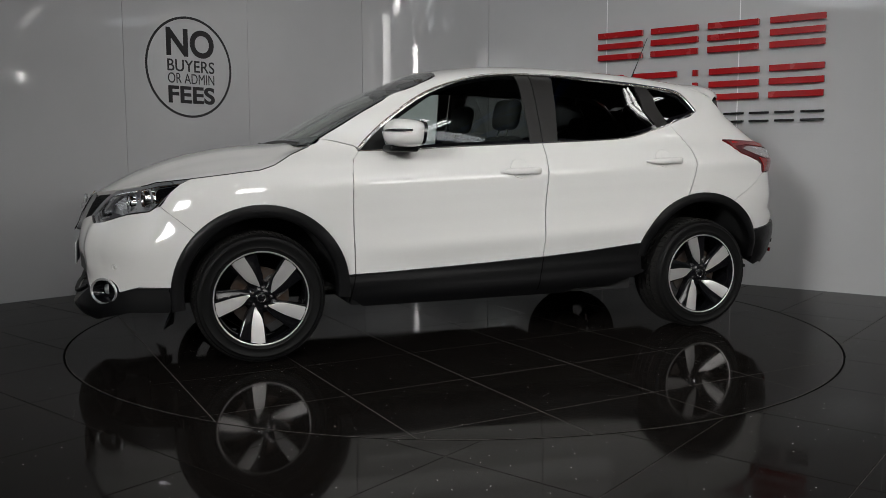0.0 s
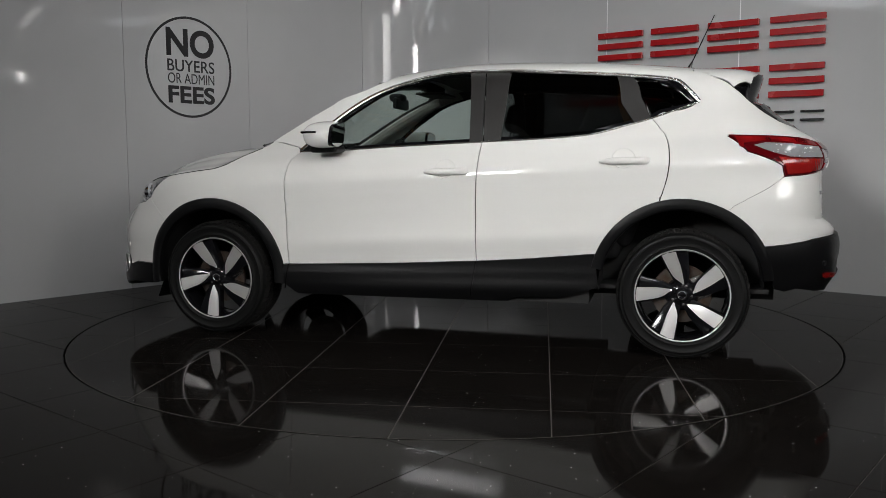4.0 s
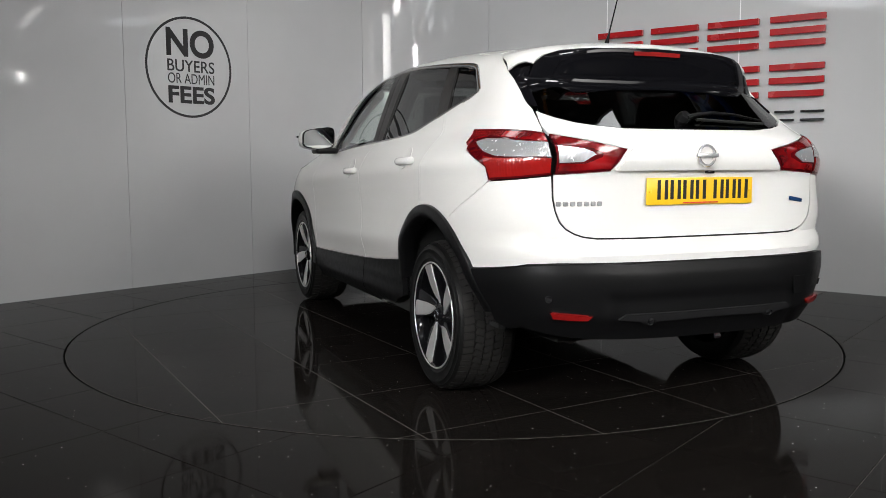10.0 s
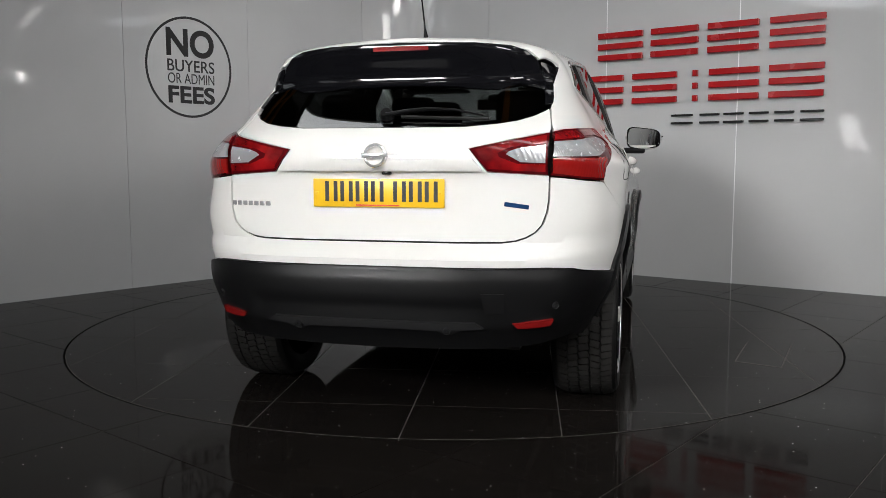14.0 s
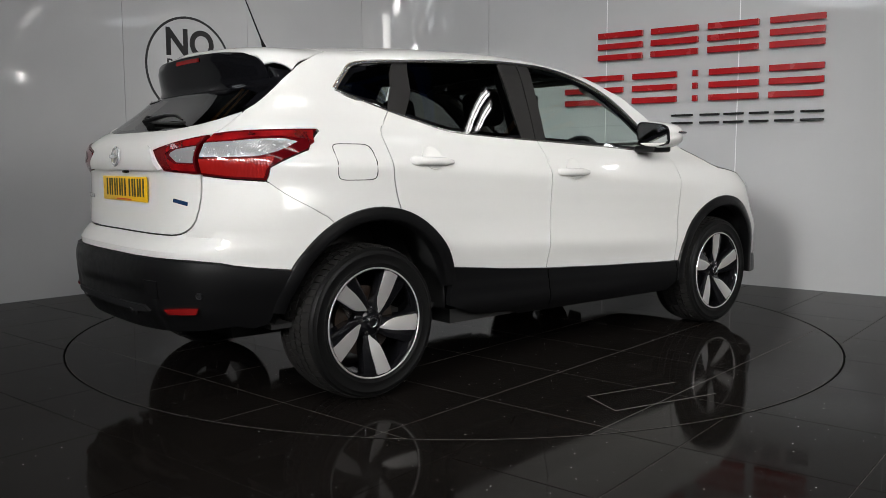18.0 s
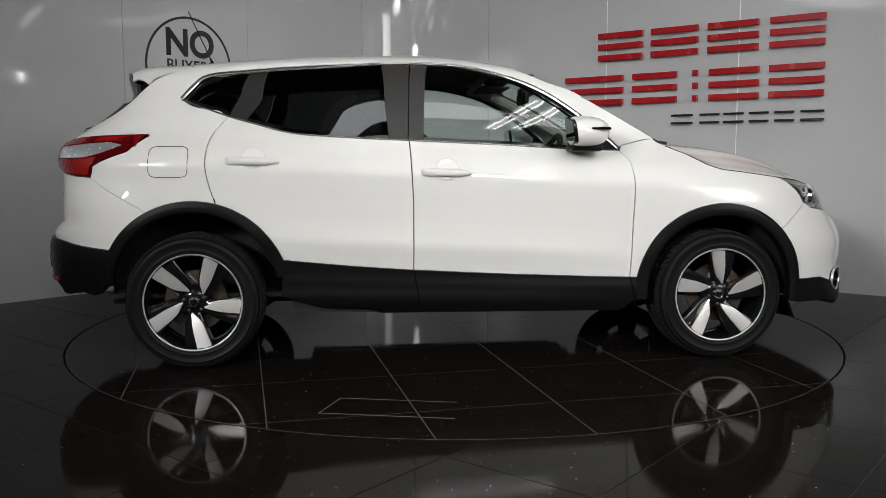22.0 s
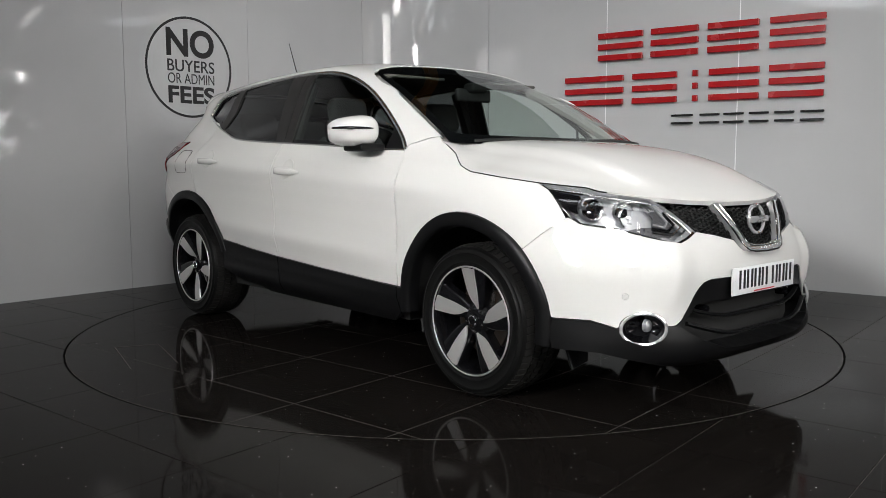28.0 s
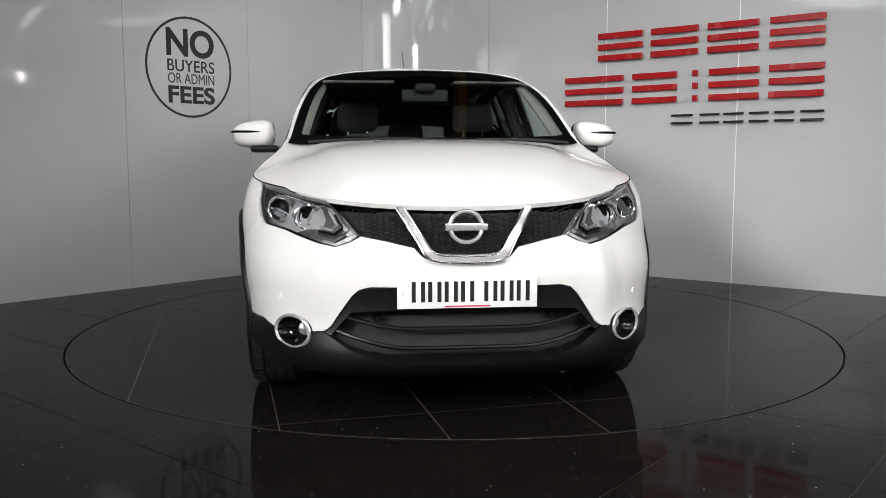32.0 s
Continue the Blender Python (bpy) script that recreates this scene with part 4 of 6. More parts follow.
def car_body(car):
    sill = [D(*q) for q in SILL]
    # front wings
    wing = [D(*q) for q in shift(DOOR_F, 0.0027)][:-1] + [D(0.845, 0.434), D(0.876, 0.432)]
    wing += arc(ARCH_F[0], ARCH_F[1], 0.43, 171, 45, 24)
    wing += [D(1.638, 0.673), D(1.711, 0.736), D(1.784, 0.796)]
    lamp_edge = [D(1.74, 0.86), D(1.69, 0.905), D(1.645, 0.927)]
    wing += lamp_edge
    wing += [(s, v - 0.003) for s, v in EDGE if s < D(1.645, 0.930)[0] - 0.01]
    wing += [D(0.985, 1.128), D(0.93, 1.120), D(0.815, 1.092)]
    pair("front_wing", sheet(wing, skin, cv=0.02, tilt=0.045), PAINT, car, "pearl white front wing")
    # doors
    fd = [D(*q) for q in rounder(shift(DOOR_F, -0.0027), 4)] + [D(0.84, 0.434)] + sill[1:4][:-1] + [D(-0.2473, 0.481)]
    fd += [D(*q) for q in shift(DOOR_M[::-1], 0.0027)[1:]] + [D(*q) for q in BELT[2:0:-1]]
    front_doors = pair("front_door", sheet(fd, skin, cv=0.02, tilt=0.045), PAINT, car, "pearl white front door")
    rd = [D(*q) for q in shift(DOOR_M, -0.0027)[:-1]] + [D(-0.2527, 0.481)] + sill[4:5] + [D(-0.868, 0.536)]
    rd += arc(ARCH_R[0], ARCH_R[1], 0.45, 22, 76, 16) + [D(*q) for q in rounder(shift(DOOR_R, 0.0027)[::-1], 4)] + [D(*q) for q in BELT[6:3:-1]]
    rear_doors = pair("rear_door", sheet(rd, skin, cv=0.02, tilt=0.045), PAINT, car, "pearl white rear door")
    # handles
    for doors, x0, x1, z0 in ((front_doors, 0.035, -0.214, 0.958), (rear_doors, -0.896, -1.148, 1.013)):
        for sgn, door in zip((1, -1), doors):
            xm = (x0 + x1) / 2
            bm = bmesh.new()
            rows = []
            for k in range(17):
                t = k / 16
                x = x0 + (x1 - x0) * t
                bow = 0.036 * math.sin(math.pi * min(max(t, 0.0), 1.0)) ** 0.5
                zz = z0 + 0.006 * (t - 0.3)
                base = half(x, zz)
                hgt = 0.006 + 0.0125 * min(1, 4 * t) if t < 0.96 else 0.012
                rows.append([bm.verts.new((x, sgn * (base + bow * a + 0.002), zz + hgt * b)) for a, b in ((0.35, -1.0), (0.8, -0.85), (1.0, -0.3), (1.0, 0.4), (0.8, 0.9), (0.35, 1.05))])
            for p, q in zip(rows, rows[1:]):
                for j in range(6):
                    bm.faces.new((p[j], q[j], q[(j + 1) % 6], p[(j + 1) % 6]))
            bm.faces.new(rows[0]), bm.faces.new(rows[-1])
            bmesh.ops.recalc_face_normals(bm, faces=bm.faces[:])
            part("door_handle", bm, PAINT, door, "white pull handle", angle=50)
            # scooped cup behind the handle
            c = Vector((xm + 0.004, sgn * (half(xm, z0 + 0.016) + 0.0005), z0 + 0.016))
            nrm = skin_normal(xm, z0)
            nrm.y *= sgn
            part("handle_cup", disc_at(c, nrm, 0.057, [(0.001, 0.001), (0.5, 0.0012), (0.85, 0.0022), (0.96, 0.0034), (1.0, 0.0005)], 36), PAINT, door, "round recess behind the handle")
    # side frame: pillars, roof rail, rear quarter
    top = []
    zs = [1.13, 1.20, 1.27, 1.34, 1.40, 1.44, 1.465, 1.485]
    top += [D(pillar_front(z) - 0.012, z) for z in zs]
    xs = [0.29, 0.25, 0.20, 0.10, 0.0, -0.15, -0.3, -0.5, -0.7, -0.9, -1.1, -1.25, -1.36]
    top += [D(x, seam_z(x)) for x in xs if x < pillar_front(1.485) - 0.012]
    tail = [D(-1.455, 1.450), D(-1.553, 1.391), D(-1.592, 1.360), D(-1.625, 1.328), D(-1.659, 1.299), D(-1.694, 1.271), D(-1.735, 1.243), D(-1.772, 1.221), B(0.617, 1.185), B(0.634, 1.128)]
    lamp_top = [D(-1.87, 1.134), D(-1.775, 1.141), D(-1.65, 1.146), D(-1.528, 1.149)]
    lamp_low = [D(-1.522, 1.139), D(-1.615, 1.060), D(-1.741, 1.012), D(-1.780, 0.990), D(-1.793, 0.940)]
    bump = [D(-1.785, 0.934), D(-1.735, 0.895), D(-1.635, 0.838), D(-1.56, 0.795)]
    quarter = top + tail + lamp_top + lamp_low + bump
    quarter += arc(ARCH_R[0], ARCH_R[1], 0.45, 118, 78, 12)
    quarter += [D(*q) for q in rounder(shift(DOOR_R, -0.0027)[::-1], 4)]
    quarter += [D(*q) for q in BELT[7:]] + [D(*q) for q in TOPLINE] + [D(0.803, 1.090), D(0.815, 1.097), D(0.93, 1.125)]
    pair("side_frame", sheet(quarter, skin, cu=0.04, cv=0.02, tilt=0.045), PAINT, car, "pearl white pillars and rear quarter")
    # roof
    front_edge = [(header_x(y) - 0.004, y) for y in [ROOF_Y * k / 10 for k in range(11)]]
    rf = front_edge + [(x, ROOF_Y) for x in (0.30, 0.20, 0.0, -0.3, -0.6, -0.9, -1.2, -1.34)] + [(-1.352, 0.52), (-1.365, 0.40), (-1.372, 0.2), (-1.375, 0.0)]
    rf = [p for k, p in enumerate(rf) if k < 11 or p[0] < rf[10][0] - 0.01]
    part("roof", sheet(rf, roof_at, both=True, cu=0.05, cv=0.04), PAINT, car, "pearl white roof panel")
    # bonnet
    low = [(p.x, max(p.y - 0.003, 0)) for p in EDGE3]
    back = [(1.135 - 0.15 * (y / 0.76) ** 2.2, y) for y in (0.70, 0.60, 0.50, 0.40, 0.30, 0.20, 0.10, 0.0)]
    part("bonnet", sheet([(x - 0.004 if y < 0.65 else x, y) for x, y in low] + back, bonnet_at, both=True, cu=0.04, cv=0.04, lip=0.02), PAINT, car, "pearl white bonnet with two raised creases")
    joint = [q for q in EDGE if D(1.86, 0.90)[0] > q[0] > D(1.03, 1.10)[0]]
    pair("bonnet_joint", ribbon(joint, skin, 0.0032, 0.0005, off=0.0003), GAP, car, "fine dark joint beside the bonnet")
    # scuttle under the windscreen
    scut = [(1.133 - 0.15 * (y / 0.76) ** 2.2, y) for y in (0.0, 0.1, 0.2, 0.3, 0.4, 0.5, 0.6, 0.70)] + [(0.99, 0.70)] + [(1.02, 0.0)]
    part("scuttle", sheet(scut, lambda x, y: bonnet_at(x, y) + Vector((0, 0, -0.022)), both=True, lip=0.01), BLACK_TRIM, car, "black scuttle below the windscreen")
    # windscreen, with its dark printed border
    def screen_poly(inset):
        left = [(half(pillar_front(z), z) - 0.018 - inset, z) for z in (1.105, 1.15, 1.20, 1.25, 1.30, 1.35, 1.40, 1.44, 1.465, 1.485)]
        return [(0, 1.085 + inset), (0.3, 1.087 + inset), (0.5, 1.092 + inset), (0.66 - inset, 1.098 + inset)] + [q for q in left if q[1] < 1.49 - inset and q[1] > 1.10 + inset] + [(y, roof_at(header_x(y), y).z - 0.004 - inset) for y in (0.535 - inset, 0.45, 0.35, 0.25, 0.15, 0.0)]
    part("windscreen", sheet(screen_poly(0.0), lambda y, z: screen_at(y, z) + Vector((-0.006, 0, 0)), both=True, lip=0.0), CLEAR, car, "clear tinted windscreen")
    o, i = screen_poly(0.0), screen_poly(0.045)
    border = o + [(0, i[-1][1])] + i[::-1][1:-1] + [i[0]]
    part("screen_border", sheet([(max(y, 0), z) for y, z in border], lambda y, z: screen_at(y, z) + Vector((-0.012, 0, 0)), both=True, lip=0.0), GLOSS_BLACK, car, "black printed windscreen border")
    # side windows: black surround behind, glass, pillars
    win = [D(*q) for q in BELT] + [D(*q) for q in rounder(TOPLINE, 3)]
    pair("window_frame", frame_band(win, 0.024, -0.010), GLOSS_BLACK, car, "gloss black window surround")
    fwin = [D(*q) for q in ((0.77, 1.075), (0.521, 1.080), (0.213, 1.098), (-0.20, 1.118), (-0.195, 1.30), (-0.17, 1.497), (-0.037, 1.497), (0.183, 1.456), (0.372, 1.388), (0.531, 1.295), (0.690, 1.173))]
    pair("front_window", sheet(fwin, lambda s_, v_: glass_at(s_, v_) + Vector((0, -0.015, 0)), lip=0), CLEAR, car, "clear front door glass")
    rwin = [D(*q) for q in ((-0.36, 1.121), (-0.557, 1.134), (-0.834, 1.155), (-1.017, 1.20), (-1.07, 1.222), (-1.00, 1.32), (-0.97, 1.466), (-0.824, 1.478), (-0.572, 1.493), (-0.39, 1.503), (-0.375, 1.30))]
    pair("rear_window", sheet(rwin, lambda s_, v_: glass_at(s_, v_) + Vector((0, -0.015, 0)), lip=0), PRIVACY, car, "dark privacy glass")
    qwin = [D(*q) for q in ((-1.16, 1.245), (-1.37, 1.318), (-1.320, 1.38), (-1.25, 1.432), (-1.10, 1.452), (-1.055, 1.455), (-1.10, 1.345))]
    pair("quarter_window", sheet(qwin, skin, off=-0.014, lip=0), PRIVACY, car, "dark quarter glass")
    bp = [D(*q) for q in ((-0.195, 1.119), (-0.268, 1.1225), (-0.262, 1.30), (-0.25, 1.505), (-0.165, 1.50), (-0.188, 1.30))]
    pair("pillar_cover", sheet(bp, skin, off=-0.004, lip=0.01), PILLAR_FILM, car, "black pillar cover")
    bp = [D(*q) for q in ((-0.274, 1.1225), (-0.365, 1.124), (-0.382, 1.30), (-0.40, 1.502), (-0.256, 1.505), (-0.268, 1.30))]
    pair("pillar_cover", sheet(bp, skin, off=-0.004, lip=0.01), PILLAR_FILM, car, "black pillar cover")
    bp = [D(*q) for q in ((-1.065, 1.218), (-1.148, 1.238), (-1.095, 1.345), (-1.05, 1.457), (-0.965, 1.466), (-0.995, 1.32))]
    pair("pillar_cover", sheet(bp, skin, off=-0.006, lip=0.01), PILLAR_FILM, car, "black rear pillar cover")
    # bright strips round the windows
    pair("belt_strip", ribbon(clean([D(*q) for q in rounder(BELT, 4)], 0.006), skin, 0.010, 0.005), TRIM, car, "slim satin strip under the windows")
    pair("window_strip", ribbon([D(*q) for q in rounder(TOPLINE, 4)], skin, 0.022, 0.006), TRIM, car, "satin metal strip over the windows")
    # sills
    sl = [D(*q) for q in SILL] + [D(-0.90, 0.36), D(-0.70, 0.295), D(-0.46, 0.288), D(-0.42, 0.262), D(0.80, 0.262), D(0.885, 0.33)]
    pair("sill_cover", sheet([(s, v - 0.002) for s, v in sl], lambda s, v: skin(s, v) + Vector((0, 0.010 * smooth_step(0.26, 0.36, v) + 0.006 * math.exp(-((v - 0.40 - (0.27 - s) * 0.03) / 0.02) ** 2), 0)), lip=0.03, cv=0.02), BLACK_TRIM, car, "grained black sill cover")
    # joints where the cladding parts at the doors
    for x0 in (-0.249, 0.842):
        top = 0.478 if x0 < 0 else 0.430
        path = [D(x0 + 0.004 * k, top - (top - 0.29) * k / 8) for k in range(9)]
        pair("sill_joint", ribbon(path, lambda s_, v_: skin(s_, v_) + Vector((0, 0.0105 * smooth_step(0.26, 0.36, v_) + 0.006 * math.exp(-((v_ - 0.40 - (0.27 - s_) * 0.03) / 0.02) ** 2), 0)), 0.006, 0.0012), GAP, car, "fine joint in the sill cover")
    # wheel arch covers
    for a, g0, g1 in ((ARCH_F, 186, -10), (ARCH_R, 174, 12)):
        n = 36
        ang = [g0 + (g1 - g0) * k / n for k in range(n + 1)]
        rows = []
        bm = bmesh.new()
        for g in ang:
            c, s_ = math.cos(radians(g)), math.sin(radians(g))
            sec = []
            for t, up in ((1.0, -0.004), (0.99, 0.010), (0.95, 0.014), (0.6, 0.016), (0.2, 0.017), (0.05, 0.012), (0.0, 0.0), (0.0, -0.05)):
                r = a[3] + (a[2] - a[3]) * t
                x, z = a[0] + r * c, a[1] + r * s_
                sec.append(bm.verts.new((x, half(x, max(z, 0.33)) + up, z)))
            rows.append(sec)
        for p, q in zip(rows, rows[1:]):
            for j in range(7):
                bm.faces.new((p[j], q[j], q[j + 1], p[j + 1]))
        bmesh.ops.recalc_face_normals(bm, faces=bm.faces[:])
        pair("arch_cover", bm, BLACK_TRIM, car, "grained black wheel arch cover", angle=50)
        # liner inside the arch
        bm, rows = bmesh.new(), []
        for k in range(25):
            g = radians(-4 + 188 * k / 24)
            r = a[3] + 0.012
            rows.append([bm.verts.new((a[0] + r * math.cos(g), y, max(a[1] + r * math.sin(g), 0.30))) for y in (min(0.86, half(a[0] + r * math.cos(g), max(a[1] + r * math.sin(g), 0.33)) - 0.025), 0.52)])
        for p, q in zip(rows, rows[1:]):
            bm.faces.new((p[0], q[0], q[1], p[1]))
        bm.faces.new([r[1] for r in rows])
        pair("arch_liner", bm, VOID, car, "dark wheel arch liner")


def frame_band(poly, w, off):
    """A flat frame of width w inside an outline on the body."""
    poly = finer(clean(poly, 1e-3) + [poly[0]], 0.04)[:-1]
    n = len(poly)
    area = sum(poly[k][0] * poly[(k + 1) % n][1] - poly[(k + 1) % n][0] * poly[k][1] for k in range(n))
    sg = 1 if area > 0 else -1
    bm, rows = bmesh.new(), []
    for k in range(n):
        a, b, c = Vector(poly[k - 1]), Vector(poly[k]), Vector(poly[(k + 1) % n])
        n1, n2 = Vector((-(b - a).y, (b - a).x)).normalized() * sg, Vector((-(c - b).y, (c - b).x)).normalized() * sg
        m = n1 + n2
        m = m.normalized() if m.length > 1e-3 else n1
        q = b + m * w / max(m.dot(n1), 0.6)
        rows.append([bm.verts.new(skin(*b) + skin_normal(*b) * off), bm.verts.new(skin(*q) + skin_normal(*q) * off), bm.verts.new(skin(*q) + skin_normal(*q) * (off - 0.02))])
    for k in range(n):
        p, q = rows[k], rows[(k + 1) % n]
        for j in range(2):
            bm.faces.new((p[j], q[j], q[j + 1], p[j + 1]))
    bmesh.ops.recalc_face_normals(bm, faces=bm.faces[:])
    return bm


def car_front(car):
    white_low = [F(0, 0.556), F(0.26, 0.556), F(0.36, 0.556), F(0.40, 0.545), F(0.425, 0.522), F(0.462, 0.468), F(0.505, 0.405), F(0.53, 0.388), F(0.572, 0.385)] + [F(0.645 - 0.066 * math.cos(radians(a)), 0.381 + 0.060 * math.sin(radians(a))) for a in range(5, 180, 10)] + [F(0.715, 0.381)]
    arch_side = [D(1.90, 0.408), D(1.765, 0.406)]
    lamp_low = [D(1.795, 0.797), D(1.838, 0.770), F(0.68, 0.753), F(0.599, 0.725), F(0.54, 0.706), F(0.482, 0.695), F(0.43, 0.715), F(0.388, 0.738)]
    shape = white_low + arch_side + arc(ARCH_F[0], ARCH_F[1], 0.43, 6, 44.4, 12) + [D(1.6395, 0.671), D(1.7125, 0.734), D(1.7855, 0.794)] + lamp_low
    shape += [F(0.30, 0.722), F(0.195, 0.698), F(0.165, 0.666), F(0.14, 0.654), F(0.07, 0.646), F(0, 0.644)]
    def corner(s_, v_):
        """A soft upright edge where the nose turns to the side."""
        p = skin(s_, v_)
        edge = max(0.0, 1 - abs(abs(p.y) - (0.515 + 0.15 * (0.66 - p.z))) / 0.09)
        if p.x > XF + 0.3 and edge > 0:
            p += skin_normal(s_, v_) * 0.022 * edge * smooth_step(0.41, 0.50, p.z) * smooth_step(0.76, 0.66, p.z)
        return p
    part("front_bumper", sheet(shape, corner, both=True, cu=0.025, cv=0.025), PAINT, car, "pearl white front bumper skin")
    low = [F(0, 0.272), F(0.30, 0.280), F(0.43, 0.325), F(0.505, 0.37), F(0.53, 0.384), F(0.572, 0.380)] + [F(0.645 - 0.066 * math.cos(radians(a)), 0.378 - 0.060 * math.sin(radians(a))) for a in range(5, 180, 10)] + [F(0.715, 0.377), D(1.90, 0.404), D(1.765, 0.402)]
    low += [D(1.745, 0.34), D(1.76, 0.285), F(0.76, 0.285), F(0.66, 0.255), F(0.56, 0.232), F(0.26, 0.206), F(0, 0.198)]
    part("lower_bumper", sheet(low, skin, off=0.006, lip=0.11, both=True, cu=0.04, cv=0.03), BLACK_TRIM, car, "grained black lower bumper")
    back = [F(0, 0.552), F(0.26, 0.552), F(0.36, 0.551), F(0.395, 0.541), F(0.420, 0.519), F(0.457, 0.464), F(0.50, 0.40), F(0.525, 0.384), F(0.505, 0.375), F(0.465, 0.42), F(0.43, 0.458), F(0.36, 0.466), F(0, 0.468)]
    part("grille_surround", sheet(back, skin, off=-0.004, lip=0.05, both=True, cu=0.05, cv=0.03), BLACK_TRIM, car, "black surround of the lower grille")
    recess = [F(0, 0.25), F(0.42, 0.27), F(0.56, 0.36), F(0.56, 0.40), F(0.40, 0.58), F(0, 0.58)]
    part("grille_recess", sheet(recess, skin, off=-0.085, lip=0, both=True, cu=0.08, cv=0.06), VOID, car, "dark recess of the lower grille")
    for zc, ze, off in ((0.335, 0.392, -0.010), (0.402, 0.452, -0.026)):
        path = [F(y, zc + (ze - zc) * max(0, (y - 0.22) / 0.26) ** 1.6) for y in [0.48 * k / 16 for k in range(17)]]
        bm = ribbon(path, skin, 0.015, 0.014, off=off)
        both = mirrored(bm)
        me = bpy.data.meshes.new("slat")
        both.to_mesh(me)
        both.free()
        bm.from_mesh(me)
        bpy.data.meshes.remove(me)
        part("slat", bm, BLACK_TRIM, car, "black grille slat")
    for y in (0.33, -0.33):
        part("parking_sensor", disc_at(front_at(y, 0.43) - Vector((0.04, 0, 0)), (1, 0, 0), 0.014, [(0.001, 0.006), (0.8, 0.006), (1, 0.0), (1, -0.05)], 20), GLOSS_BLACK, car)
    # fog lamps
    for sgn in (1, -1):
        s_, v_ = F(0.645, 0.378)
        c, n = skin(s_, v_), skin_normal(s_, v_)
        n = Vector((0.75, 0.661, 0.0))
        c -= n * 0.012
        c.y *= sgn
        n.y *= sgn
        wide = Matrix.Translation(c) @ n.to_track_quat("Z", "Y").to_matrix().to_4x4() @ Matrix.Diagonal((1.45, 1, 1, 1)) @ n.to_track_quat("Z", "Y").to_matrix().to_4x4().inverted() @ Matrix.Translation(-c)
        bowl = disc_at(c + n * 0.014, n, 0.058, [(0.001, -0.045), (0.6, -0.040), (0.9, -0.018), (1.0, 0.008), (1.05, -0.02)], 36)
        bmesh.ops.transform(bowl, matrix=wide, verts=bowl.verts)
        fog = part("fog_lamp", bowl, GLOSS_BLACK, car, "oval fog lamp in a chrome ring")
        part("chrome_ring", ring_at(c + n * 0.017, n, 0.087, 0.061, 0.0072, 52), BRIGHT, fog, "chrome ring")
        part("bulb_glass", disc_at(c - n * 0.028 + Vector((0.02, -0.018 * sgn, 0.006)), (1, 0, 0), 0.026, [(0.001, 0.012), (0.5, 0.010), (0.9, 0.004), (1.0, -0.01)], 28), REFLECTOR, fog, "small round reflector")
        s_, v_ = F(0.695, 0.503)
        c, n = skin(s_, v_), skin_normal(s_, v_)
        c.y *= sgn
        n.y *= sgn
        part("parking_sensor", disc_at(c, n, 0.0125, [(0.001, 0.004), (0.75, 0.004), (0.8, 0.001), (0.9, 0.001), (1.0, 0.004), (1.05, -0.002)], 24), PAINT, car)
    # small air deflectors under the corners
    for sgn in (1, -1):
        fin = round_box(1.73, 1.745, 0.58, 0.74, 0.185, 0.30, 0.005, 1)
        for v in fin.verts:
            v.co.x += 0.05 * (0.30 - v.co.z) / 0.115 * (v.co.y - 0.58) / 0.16
        part("air_deflector", fin if sgn > 0 else mirrored(fin), BLACK_TRIM, car, "small black air deflector")
    # upper grille
    gr = [F(0, 0.648), F(0.15, 0.658), F(0.19, 0.700), F(0.30, 0.725), F(0.385, 0.742), F(0.46, 0.815), F(0.52, 0.868), F(0.38, 0.854), F(0.2, 0.845), F(0, 0.842)]
    part("grille_back", sheet(gr, skin, off=-0.055, lip=0, both=True), VOID, car, "black grille opening")
    bm = bmesh.new()
    wx, hz = 0.030, 0.014
    for i in range(-19, 20):
        for j in range(18):
            y, z = i * wx * 0.75, 0.648 + j * hz + (hz / 2 if i % 2 else 0)
            lowz = 0.662 if abs(y) < 0.15 else 0.662 + (abs(y) - 0.15) * 0.33
            if z < lowz or z > 0.818 + 0.03 * (abs(y) / 0.5) ** 2 or abs(y) > 0.36 + (z - 0.742) * 1.05:
                continue
            ring = []
            for k in range(6):
                a = math.pi / 3 * k
                for sc, dx in ((1.0, -0.020), (0.84, -0.012)):
                    p = front_at(min(max(y + sc * wx / 2 * math.cos(a), -0.8), 0.8), z + sc * hz / 1.75 * math.sin(a))
                    ring.append(bm.verts.new(p + Vector((dx, 0, 0))))
            for k in range(6):
                a, b = 2 * k, 2 * ((k + 1) % 6)
                bm.faces.new((ring[a], ring[b], ring[b + 1], ring[a + 1]))
    part("honeycomb", bm, VOID, car, "black honeycomb grille", smooth=False)
    vee = [F(0, 0.646), F(0.10, 0.650), F(0.135, 0.657), F(0.158, 0.676), F(0.21, 0.765), F(0.256, 0.840), F(0.225, 0.840), F(0.181, 0.768), F(0.132, 0.690), F(0.113, 0.676), F(0.085, 0.671), F(0, 0.668)]
    part("chrome_vee", sheet(vee, lambda s_, v_: skin(s_, v_) + Vector((max(0.69 - v_, 0) * 0.3, 0, 0)), off=0.014, lip=0.035, both=True, cu=0.03, cv=0.02), BRIGHT, car, "chrome V-shaped grille bar")
    for edge in (vee[:6], vee[6:]):
        for sgn in (1, -1):
            pts = [skin(*q) + Vector((max(0.69 - q[1], 0) * 0.3 + 0.0135, 0, 0)) for q in finer(list(edge), 0.02)]
            bm = tube(pts, 0.0042, 8)
            part("vee_edge", bm if sgn > 0 else mirrored(bm), CHROME, car, "rounded bright edge of the grille bar")
    c = front_at(0, 0.774) + Vector((0.012, 0, 0))
